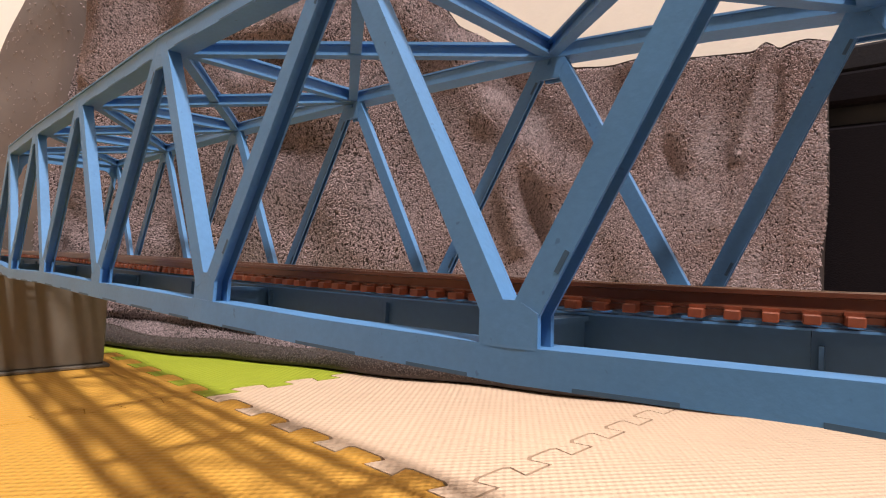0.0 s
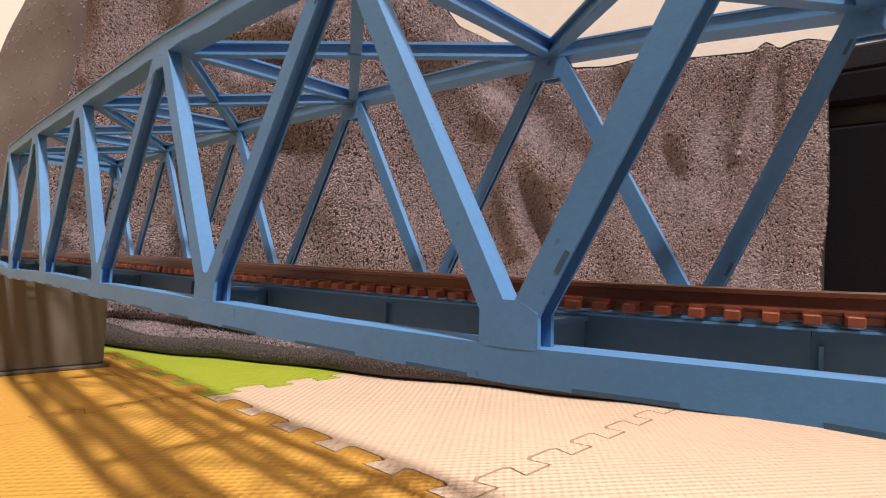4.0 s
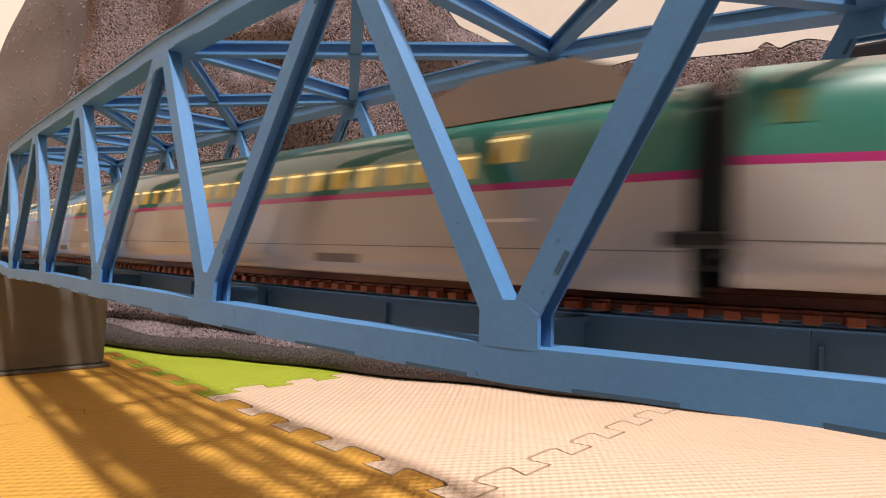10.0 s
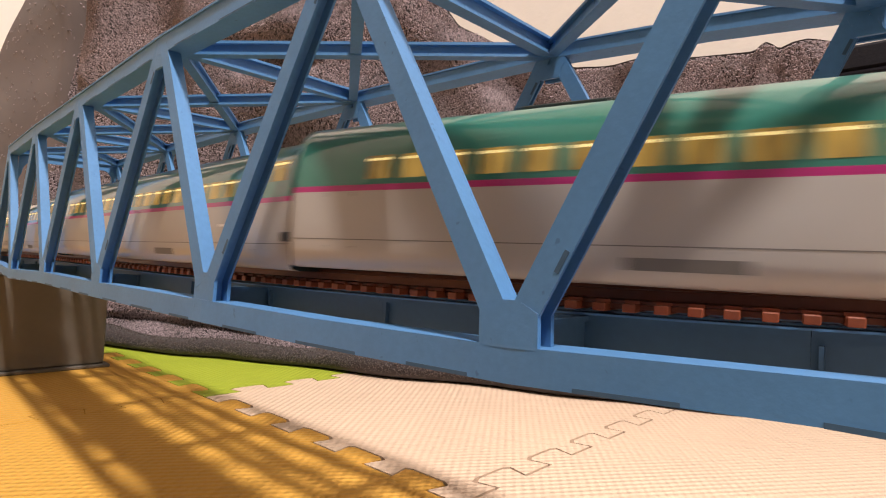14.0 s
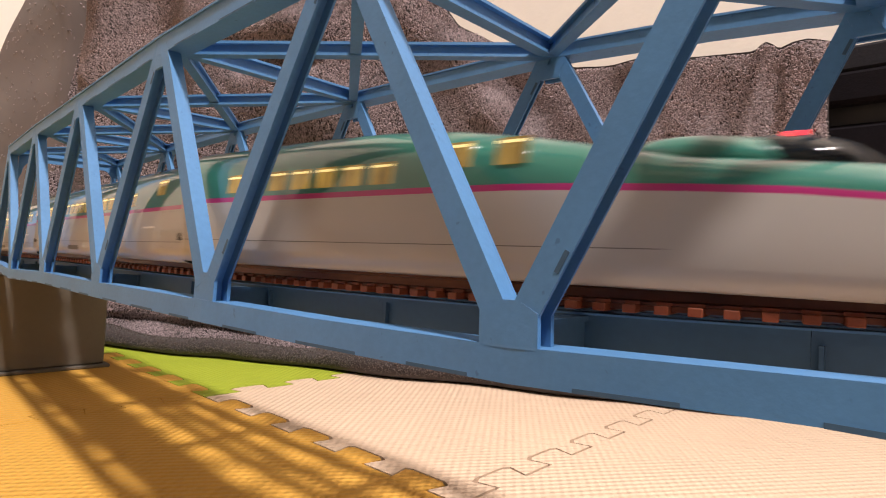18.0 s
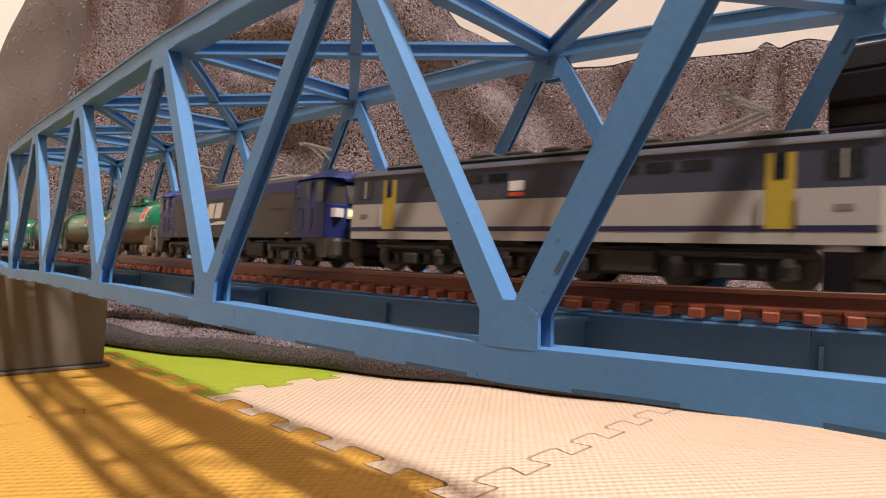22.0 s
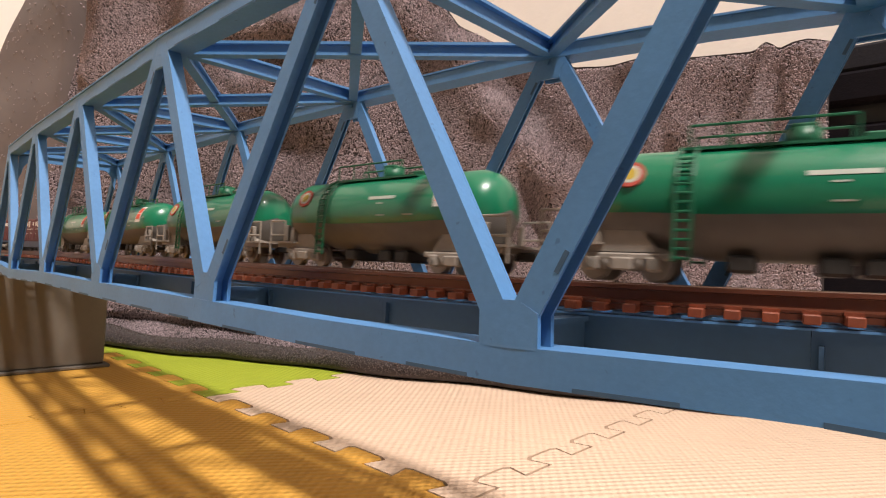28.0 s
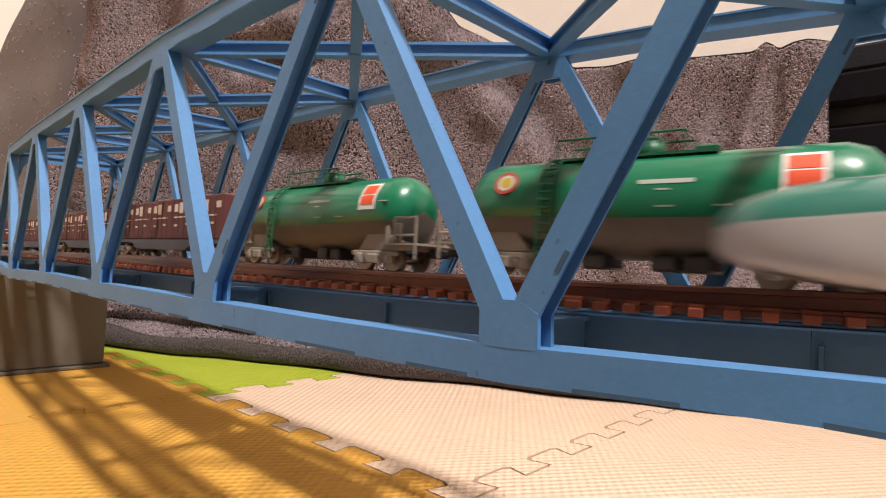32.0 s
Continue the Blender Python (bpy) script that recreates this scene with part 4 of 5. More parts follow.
def window_pane(parent, x, zc, w, h, mat, name="window"):
    """A pane set in both sides of the car, with a lit tube behind its upper edge."""
    for sy in (-1, 1):
        bm = bmesh.new()
        outer, inner = [], []
        for k in range(6):                                  # follows the curve of the side
            z = zc - h / 2 + h * k / 5
            y = sec_y(z) + 0.00008
            outer.append([bm.verts.new((x + q * w / 2, sy * y, z)) for q in (-1, 1)])
            inner.append([bm.verts.new((x + q * w / 2, sy * (y - 0.0006), z)) for q in (-1, 1)])
        for k in range(5):
            for r in (outer, inner):
                bm.faces.new((r[k][0], r[k][1], r[k + 1][1], r[k + 1][0]))
            for q in (0, 1):
                bm.faces.new((outer[k][q], outer[k + 1][q], inner[k + 1][q], inner[k][q]))
        for k in (0, 5):
            bm.faces.new((outer[k][0], outer[k][1], inner[k][1], inner[k][0]))
        bmesh.ops.recalc_face_normals(bm, faces=bm.faces[:])
        ob = part(name, bm, mat, parent)
        if mat is PANE_LIT:
            bm = bmesh.new()
            y = sec_y(zc + h * 0.30) + 0.00008
            for q in range(5):
                xx = x - w * 0.40 + w * 0.2 * q
                box(bm, xx - w * 0.06, xx + w * 0.06, sy * y - 0.0002, sy * y + 0.0001, zc + h * 0.28, zc + h * 0.38)
            part("cabin_light", bm, TUBE_LIT, ob)


def side_strip(parent, name, mat, x0, x1, z0, z1, out=0.00005):
    for sy in (-1, 1):
        bm = bmesh.new()
        ys = (sec_y(z0) + out, sec_y(z1) + out)
        v = [bm.verts.new(p) for p in ((x0, sy * ys[0], z0), (x1, sy * ys[0], z0), (x1, sy * ys[1], z1), (x0, sy * ys[1], z1),
                                       (x0, sy * (ys[0] - .0005), z0), (x1, sy * (ys[0] - .0005), z0), (x1, sy * (ys[1] - .0005), z1), (x0, sy * (ys[1] - .0005), z1))]
        for q in ((0, 1, 2, 3), (7, 6, 5, 4), (0, 4, 5, 1), (1, 5, 6, 2), (2, 6, 7, 3), (3, 7, 4, 0)):
            bm.faces.new([v[i] for i in q])
        bmesh.ops.recalc_face_normals(bm, faces=bm.faces[:])
        part(name, bm, mat, parent)


def under_e5(car, xs):
    for x in xs:
        bogie(car, x, base=0.0165, w=0.0080)
    seg_box("underframe", car, BLACK, -0.052, 0.052, -0.0085, 0.0085, 0.0008, 0.004)


def e5_middle(shield=False, windows=20):
    h = E5_LEN / 2
    car = empty("train_car", "green and white train car with pink stripe and lit windows", "train car", "cars of the high-speed train")
    bm = bmesh.new()
    loft(bm, [ring_at(x) for x in (-h, -h + 0.001, -0.04, 0.0, 0.04, h - 0.001, h)], strip_mat, caps=(3, 3))
    body = part("body", bm, [E5_WHITE, E5_PINK, E5_GREEN, E5_DARK], car)
    for sx in (-1, 1):
        seg_box("gangway", car, E5_DARK, sx * h - 0.0002 * sx, sx * (h + 0.0022), -0.0092, 0.0092, 0.0025, 0.0212, bevel=0.0006, label="dark gangway bellows")
    for i in range(windows):
        window_pane(car, h - 0.0187 - i * 0.0069, 0.0165, 0.0047, 0.0039, PANE_LIT)
    if shield:
        window_pane(car, -h + 0.0250, 0.0186, 0.0054, 0.0042, PANE_LIT, "vestibule_window")
    else:
        window_pane(car, h - 0.0052, 0.0190, 0.0030, 0.0038, PANE_DIM, "vestibule_window")
        window_pane(car, -h + (0.0058 if windows > 18 else 0.0180), 0.0189, 0.0054, 0.0042, PANE_LIT, "vestibule_window")
    for x in (-h + 0.011, h - 0.011):
        for dx in (-0.0029, 0.0029):
            side_strip(body, "door_seam", SEAM, x + dx - 0.00012, x + dx + 0.00012, 0.0030, 0.0124, 0.00002)
    side_strip(body, "skirt_seam", SEAM, -h + 0.0004, h - 0.0004, 0.0044, 0.00455, 0.00003)
    side_strip(body, "side_grille", SEAM, 0.012, 0.026, 0.0014, 0.0030, 0.00003)
    side_strip(body, "side_grille", SEAM, -0.03, -0.018, 0.0014, 0.0030, 0.00003)
    side_strip(body, "marking", WHITE, -h + 0.020, -h + 0.029, 0.0081, 0.0086, 0.00003)
    seg_box("roof_vent", car, E5_DARK, 0.03, 0.045, -0.0035, 0.0035, 0.0257, 0.0264, bevel=0.0002)
    bm = bmesh.new()
    for sy in (-1, 1):
        box(bm, -h - 0.0046, -h + 0.0026, sy * 0.0098, sy * 0.0117, 0.0049, 0.0067, bevel=0.0003)
    box(bm, -h - 0.0018, -h - 0.0004, -0.0100, 0.0100, 0.0052, 0.0062)
    part("coupling_damper", bm, BLACK, car, "black damper block at the coupling")
    under_e5(car, (-0.052, 0.052))
    if shield:
        for sy in (-1, 1):
            bm = bmesh.new()
            prism(bm, ((-0.078, 0.0240), (-0.074, 0.0285), (-0.068, 0.0308), (-0.051, 0.0308), (-0.045, 0.0292), (-0.039, 0.0243), (-0.042, 0.0238)), sy * 0.0077 - 0.0004, sy * 0.0077 + 0.0004)
            part("roof_shield", bm, SHIELD, car, "brown-grey shield plate beside the pantograph")
        pantograph(car, -0.059, 0.0258, 0.0044, 0.012)
    return car


def e5_end(lit):
    """End car: a long flat nose towards +x."""
    h = E5_LEN / 2
    car = empty("train_end_car", "high-speed train end car with a long green and white nose", "train car", "cars of the high-speed train")
    # along the nose: distance from its tip, top, colour border, underside, share of the full width
    shape = ((0.0, 0.0073, 0.0062, 0.0038, 0.42), (0.0008, 0.0084, 0.0064, 0.0030, 0.58), (0.0024, 0.0098, 0.0067, 0.0022, 0.74), (0.0058, 0.0110, 0.0070, 0.0014, 0.86),
             (0.0113, 0.0122, 0.0074, 0.0004, 0.93), (0.0180, 0.0127, 0.0080, -0.0004, 0.96), (0.0260, 0.0133, 0.0088, -0.0006, 0.98), (0.0360, 0.0143, 0.0102, -0.0006, 1.0),
             (0.0480, 0.0158, 0.0117, -0.0006, 1.0), (0.0600, 0.0171, 0.0125, -0.0006, 1.0), (0.0680, 0.0188, 0.0129, -0.0006, 1.0), (0.0740, 0.0203, 0.0132, -0.0006, 1.0),
             (0.0830, 0.0222, 0.0135, -0.0006, 1.0), (0.0960, 0.0243, 0.0136, -0.0006, 1.0), (0.1120, 0.0256, 0.0136, -0.0006, 1.0), (0.1280, 0.02595, 0.0136, -0.0006, 1.0), (2 * h - 0.001, 0.02595, 0.0136, -0.0006, 1.0), (2 * h, 0.02595, 0.0136, -0.0006, 1.0))
    bm = bmesh.new()
    loft(bm, [nose_ring(h - d, zt, zb, z0, wf) for d, zt, zb, z0, wf in shape], strip_mat, caps=(0, 3), closed=True)
    for f in bm.faces:
        if f.material_index == 1 and f.calc_center_median().x > h - 0.036:
            f.material_index = 0                            # the stripe ends on the nose
    body = part("body", bm, [E5_WHITE, E5_PINK, E5_GREEN, E5_DARK], car)
    seg_box("gangway", car, E5_DARK, -h - 0.0022, -h + 0.0002, -0.0092, 0.0092, 0.0025, 0.0212, bevel=0.0006)
    # cab hump with the windscreen
    bm = bmesh.new()
    for x, z, w, mi in ((h - 0.0560, 0.0194, 0.0048, 0),):
        bmesh.ops.create_uvsphere(bm, u_segments=20, v_segments=12, radius=1.0, matrix=Matrix.Translation((x, 0, z - 0.0022)) @ Matrix.Rotation(radians(8), 4, "Y") @ Matrix.Diagonal((0.0125, w, 0.0031, 1)))
    for f in bm.faces:
        f.smooth = True
    part("cab_canopy", bm, E5_GREEN, car)
    bm = bmesh.new()
    bmesh.ops.create_uvsphere(bm, u_segments=20, v_segments=12, radius=1.0, matrix=Matrix.Translation((h - 0.0470, 0, 0.0161)) @ Matrix.Rotation(radians(16), 4, "Y") @ Matrix.Diagonal((0.0080, 0.0046, 0.0034, 1)))
    for f in bm.faces:
        f.smooth = True
    part("windscreen", bm, GLASS_DARK, car, "dark cab windscreen")
    for i in range(7):
        window_pane(car, -h + 0.0196 + i * 0.0069, 0.0165, 0.0047, 0.0039, PANE_LIT)
    for x, mt in ((0.0762, PANE_LIT), (0.0858, PANE_LIT if lit else PANE_DIM)):
        window_pane(car, -h + x, 0.0186, 0.0048, 0.0042, mt, "vestibule_window")
    if lit:
        seg_box("tail_light", car, TAIL_RED, h - 0.0490, h - 0.0475, -0.0026, 0.0026, 0.0192, 0.0198, bevel=0.0001, label="glowing red tail light strip")
    for dx in (-0.0029, 0.0029):
        side_strip(body, "door_seam", SEAM, -h + 0.008 + dx - 0.00012, -h + 0.008 + dx + 0.00012, 0.0030, 0.0124, 0.00002)
    side_strip(body, "skirt_seam", SEAM, -h + 0.0004, h - 0.030, 0.0044, 0.00455, 0.00003)
    for sy in (-1, 1):
        bm = bmesh.new()
        bmesh.ops.create_uvsphere(bm, u_segments=14, v_segments=8, radius=1.0, matrix=Matrix.Translation((h - 0.0080, sy * 0.0076, 0.0090)) @ Matrix.Rotation(radians(16), 4, "Y") @ Matrix.Diagonal((0.0026, 0.0014, 0.0011, 1)))
        part("headlight", bm, HEADLIGHT if lit else GLASS_DARK, car, "glowing white headlight" if lit else "unlit headlight")
    under_e5(car, (-0.052, 0.032))
    return car


def pantograph(parent, x, z, rise, span):
    """A folding arm on a base, with its bow on top."""
    bm = bmesh.new()
    box(bm, x - span / 2, x + span / 2, -0.0035, 0.0035, z, z + 0.0008)
    pan = part("pantograph", bm, PANTO, parent, "folding metal pantograph")
    for sy in (-0.0022, 0.0022):
        for p, q, r in (((x - span * 0.35, sy, z + 0.0008), (x + span * 0.42, sy * 0.7, z + rise * 0.55), 0.0003), ((x + span * 0.42, sy * 0.7, z + rise * 0.55), (x - span * 0.10, sy * 0.8, z + rise), 0.00028)):
            bm = bmesh.new()
            tube(bm, p, q, r, 6)
            part("arm", bm, PANTO, pan)
    for dx, yy in ((0.0, 0.0055), (0.0018, 0.0050)):
        bm = bmesh.new()
        tube(bm, (x - span * 0.10 + dx, -yy, z + rise), (x - span * 0.10 + dx, yy, z + rise), 0.0004, 6)
        part("bow", bm, PANTO, pan)


# -- freight: slate and cream electric locomotive
def loco_bogies(car, xs, mat, wheel_mat):
    for x in xs:
        bogie(car, x, base=0.0165, frame_mat=mat, wheel_r=0.0041, w=0.0080, wheel_mat=wheel_mat, bar=(0.0052, 0.0064))


def body_section(bm, x0, x1, w, z0, z1, roof, mi=0):
    """A box body with rounded roof shoulders, along x."""
    sec = [(-w, z0), (-w, z1), (-w + 0.0012, z1 + roof * 0.6), (-w * 0.45, z1 + roof), (w * 0.45, z1 + roof), (w - 0.0012, z1 + roof * 0.6), (w, z1), (w, z0)]
    a = [bm.verts.new((x0, y, z)) for y, z in sec]
    b = [bm.verts.new((x1, y, z)) for y, z in sec]
    n = len(sec)
    fs = [bm.faces.new(a), bm.faces.new(b[::-1])]
    for i in range(n):
        fs.append(bm.faces.new((a[i], b[i], b[(i + 1) % n], a[(i + 1) % n])))
    for f in fs:
        f.material_index = mi
    bmesh.ops.recalc_face_normals(bm, faces=fs)


def band(parent, name, mat, x0, x1, w, z0, z1, t=0.00008, label=""):
    for sy in (-1, 1):
        bm = bmesh.new()
        box(bm, x0, x1, sy * (w - 0.0003), sy * (w + t), z0, z1)
        part(name, bm, mat, parent, label)


def heighten(car, f):
    """Stretch all but the running gear of a locomotive upwards to fit the camera's view."""
    for ob in car.children_recursive:
        if ob.name.split(".")[0] not in ("bogie", "wheelset", "underframe"):
            for v in ob.data.vertices:
                v.co.z *= f
    return car


def slate_loco():
    h, w = 0.0545, 0.0094
    car = empty("electric_locomotive", "slate blue and cream electric locomotive with yellow cab doors", "locomotive", "cars of the freight train")
    bm = bmesh.new()
    body_section(bm, -h, h, w, 0.0068, 0.0212, 0.0020)
    bmesh.ops.bevel(bm, geom=[e for e in bm.edges if abs(e.verts[0].co.x - e.verts[1].co.x) < 1e-6 and abs(e.verts[0].co.z - e.verts[1].co.z) > 0.008], offset=0.0012, segments=2, affect="EDGES")
    body = part("body", bm, NAVY, car)
    for sy in (-1, 1):
        seg_box("lower_side", body, CREAM, -h + 0.0012, h - 0.0012, sy * (w - 0.0002), sy * (w + 0.00012), 0.0068, 0.0147)
        seg_box("side_line", body, NAVYLINE, -h + 0.0012, h - 0.0012, sy * (w + 0.00005), sy * (w + 0.00018), 0.0086, 0.0095)
        seg_box("roof_gutter", body, ROOFGREY, -h + 0.001, h - 0.001, sy * (w - 0.0001), sy * (w + 0.0003), 0.0211, 0.0214)
        for x in (-0.0285, -0.0225, -0.0165, -0.0105, 0.0105, 0.0165, 0.0225, 0.0285):
            seg_box("louvre_window", body, GLASS_DARK, x - 0.0024, x + 0.0024, sy * (w - 0.0002), sy * (w + 0.0001), 0.0182, 0.0198)
        for sx in (-1, 1):
            d = seg_box("cab_door", body, YELLOW, sx * 0.0408 - 0.0020, sx * 0.0408 + 0.0020, sy * (w - 0.0002), sy * (w + 0.00022), 0.0090, 0.0200, label="yellow cab door")
            seg_box("door_window", d, GLASS_DARK, sx * 0.0408 - 0.0009, sx * 0.0408 + 0.0009, sy * w, sy * (w + 0.0003), 0.0162, 0.0200)
            for dx in (-0.0026, 0.0026):
                seg_box("hand_rail", d, CREAM, sx * 0.0408 + dx - 0.00013, sx * 0.0408 + dx + 0.00013, sy * w, sy * (w + 0.0007), 0.0098, 0.0140)
            seg_box("cab_window", body, GLASS_DARK, sx * 0.0490 - 0.0024, sx * 0.0490 + 0.0024, sy * (w - 0.0002), sy * (w + 0.0001), 0.0160, 0.0200)
            seg_box("window_bar", body, CREAM, sx * 0.0490 - 0.0002, sx * 0.0490 + 0.0002, sy * (w - 0.0002), sy * (w + 0.00016), 0.0160, 0.0200)
            seg_box("marking", body, SEAM, sx * 0.0490 - 0.0012, sx * 0.0490 + 0.0012, sy * w, sy * (w + 0.00022), 0.0116, 0.0124)
        seg_box("emblem", body, WHITE, -0.0076, -0.0042, sy * w, sy * (w + 0.0002), 0.0163, 0.0182)
        seg_box("emblem_bar", body, SIGN_RED, -0.0076, -0.0042, sy * w, sy * (w + 0.0002), 0.0153, 0.0160)
    for sx in (-1, 1):
        for sy in (-1, 1):
            bm = bmesh.new()
            beam(bm, (sx * (h - 0.00058), sy * (w - 0.00058), 0.0068), (sx * (h - 0.00058), sy * (w - 0.00058), 0.0147), (sx, sy, 0), 0.0018, 0.0003)
            part("lower_corner", bm, CREAM, body)
        seg_box("lower_front", body, CREAM, sx * (h - 0.0004), sx * (h + 0.00012), -w + 0.0012, w - 0.0012, 0.0068, 0.0147)
        for sy in (-1, 1):
            seg_box("windscreen", body, GLASS_DARK, sx * (h - 0.0004), sx * (h + 0.0001), sy * 0.0045 - 0.0030, sy * 0.0045 + 0.0030, 0.0162, 0.0202)
            bm = bmesh.new()
            tube(bm, (sx * (h - 0.001), sy * 0.0038, 0.0216), (sx * (h + 0.0009), sy * 0.0042, 0.0216), 0.0006, 12)
            part("headlight", bm, LAMPY if sx > 0 else GLASS_DARK, body, "glowing yellow headlight" if sx > 0 else "")
            seg_box("marker_light", body, WHITE, sx * h, sx * (h + 0.0004), sy * 0.0062 - 0.0007, sy * 0.0062 + 0.0007, 0.0118, 0.0126)
        bm = bmesh.new()
        box(bm, sx * (h - 0.0035), sx * (h + 0.0012), -0.0082, 0.0082, 0.0022, 0.0066, bevel=0.0008)
        part("buffer_beam", bm, DARKGREY, car)
        seg_box("snow_plough", car, BLACK, sx * (h - 0.0040), sx * (h - 0.0004), -0.0078, 0.0078, 0.0004, 0.0024, bevel=0.0004)
        for yy in (-0.0064, -0.0030, 0.0030, 0.0064):
            bm = bmesh.new()
            tube(bm, (sx * (h + 0.0015), yy, 0.0026), (sx * (h + 0.0015), yy, 0.0052), 0.00028, 6)
            tube(bm, (sx * (h + 0.0010), yy, 0.0052), (sx * (h + 0.0017), yy, 0.0052), 0.00028, 6)
            part("brake_hose", bm, CREAM, car)
        bm = bmesh.new()
        box(bm, sx * (h + 0.0010), sx * (h + 0.0030), -0.0013, 0.0013, 0.0036, 0.0056, bevel=0.0003)
        part("coupler", bm, BLACK, car)
    seg_box("roof_deck", car, DARKGREY, -0.046, 0.046, -0.0062, 0.0062, 0.0229, 0.0240, bevel=0.0005)
    for i in range(5):
        x = -0.018 + i * 0.009
        seg_box("roof_vent", car, DARKGREY, x - 0.0032, x + 0.0032, -0.0045, 0.0045, 0.0240, 0.0252, bevel=0.0004)
    pantograph(car, -0.034, 0.0240, 0.0080, 0.014)
    pantograph(car, 0.032, 0.0240, 0.0080, 0.014)
    seg_box("underframe", car, BLACK, -0.044, 0.044, -0.0066, 0.0066, 0.0016, 0.0068)
    loco_bogies(car, (-0.034, 0.0, 0.034), DARKGREY, WHEEL_DARK)
    for x in (-0.017, 0.017):
        seg_box("equipment_box", car, DARKGREY, x - 0.005, x + 0.005, -0.0085, 0.0085, 0.0020, 0.0058, bevel=0.0004)
    return car


def blue_loco():
    h, w = 0.0620, 0.0097
    car = empty("electric_locomotive", "dark blue and grey electric locomotive with white side emblem", "locomotive", "cars of the freight train")
    bm = bmesh.new()
    body_section(bm, -h + 0.0188, h - 0.0188, w, 0.0070, 0.0213, 0.0008)
    body = part("body", bm, LOCOGREY, car)
    for sx in (-1, 1):
        # cab shell: rings from the body to the raked front, narrowing a little
        bm = bmesh.new()
        rings = []
        for x, ww, zt, zb in ((h - 0.0190, w + 0.0001, 0.0222, 0.0070), (h - 0.0075, w + 0.0001, 0.0225, 0.0070), (h - 0.0042, w - 0.0001, 0.0223, 0.0070), (h - 0.0004, w - 0.0046, 0.0214, 0.0072)):
            rings.append([(sx * x, yy, z) for yy, z in ((-ww, zb), (-ww, 0.0150), (-ww + 0.0005, zt - 0.0014), (-ww + 0.0016, zt), (0, zt + 0.0004), (ww - 0.0016, zt), (ww - 0.0005, zt - 0.0014), (ww, 0.0150), (ww, zb))])
        for i, (p, sl) in enumerate(((2, 0.0010), (3, 0.0026))):
            rings[p] = [(x - sx * sl * max(0.0, (z - 0.0150) / 0.007), yy, z) for x, yy, z in rings[p]]
        loft(bm, rings, lambda j: 0, caps=(0, 0), smooth=False)
        cab = part("cab", bm, LOCOBLUE, car, "dark blue cab")
        # overhanging roof cap
        bm = bmesh.new()
        rings = []
        for x, ww, zt in ((h - 0.0190, w * 0.90, 0.0232), (h - 0.0080, w * 0.97, 0.0240), (h - 0.0046, w * 0.97, 0.0234), (h - 0.0012, w * 0.56, 0.0219)):
            rings.append([(sx * x, yy, z) for yy, z in ((-ww - 0.0006, 0.0214), (-ww * 0.93, zt - 0.0012), (-ww * 0.6, zt), (0, zt + 0.0003), (ww * 0.6, zt), (ww * 0.93, zt - 0.0012), (ww + 0.0006, 0.0214))])
        loft(bm, rings, lambda j: 0, caps=(0, 0))
        part("cab_roof", bm, CABBLUE, cab, "bright blue domed cab roof")
        # wrapped windscreen in three panes
        for y0, y1, xa, xb in ((-0.0090, -0.0050, 0.0036, 0.0002), (-0.0044, 0.0044, 0.0, 0.0), (0.0050, 0.0090, 0.0002, 0.0036)):
            bm = bmesh.new()
            v = []
            for d in (0.0, 0.0012):
                for yy, xo in ((y0, xa), (y1, xb)):
                    for z, back in ((0.0154, 0.0), (0.0210, 0.0022)):
                        v.append(bm.verts.new((sx * (h - 0.0001 - xo - back - d), yy, z)))
            for q in ((0, 1, 3, 2), (4, 6, 7, 5), (0, 2, 6, 4), (1, 5, 7, 3), (0, 4, 5, 1), (2, 3, 7, 6)):
                bm.faces.new([v[i] for i in q])
            bmesh.ops.recalc_face_normals(bm, faces=bm.faces[:])
            part("windscreen", bm, CABGLASS, cab)
        for sy in (-1, 1):
            seg_box("cab_window", cab, CABGLASS, sx * (h - 0.0062) - 0.0015, sx * (h - 0.0062) + 0.0015, sy * (w - 0.0008), sy * (w + 0.00025), 0.0156, 0.0205)
            seg_box("front_panel", cab, WHITE, sx * (h - 0.0030), sx * (h + 0.0002), sy * 0.0012, sy * 0.0050, 0.0118, 0.0142)
            seg_box("side_panel", cab, WHITE, sx * (h - 0.0030), sx * (h - 0.0008), sy * (w - 0.0042), sy * (w - 0.0014), 0.0120, 0.0141)
            seg_box("marker_light", cab, LAMPY if sx > 0 else SIGN_RED, sx * h, sx * (h + 0.0004), sy * 0.0026, sy * 0.0046, 0.0124, 0.0137)
            seg_box("cab_door", cab, LOCOBLUE, sx * (h - 0.0122) - 0.0017, sx * (h - 0.0122) + 0.0017, sy * w, sy * (w + 0.0002), 0.0080, 0.0209)
            seg_box("door_window", cab, CABGLASS, sx * (h - 0.0122) - 0.0010, sx * (h - 0.0122) + 0.0010, sy * w, sy * (w + 0.0003), 0.0164, 0.0203)
            for dx in (-0.0022, 0.0022):
                seg_box("hand_rail", cab, TAN_DARK, sx * (h - 0.0122) + dx - 0.00012, sx * (h - 0.0122) + dx + 0.00012, sy * w, sy * (w + 0.0006), 0.0090, 0.0140)
            for i in range(5):
                seg_box("step_iron", cab, PANTO, sx * (h - 0.0172) - 0.0006, sx * (h - 0.0172) + 0.0006, sy * w, sy * (w + 0.0005), 0.0090 + i * 0.0026, 0.0092 + i * 0.0026)
            bm = bmesh.new()
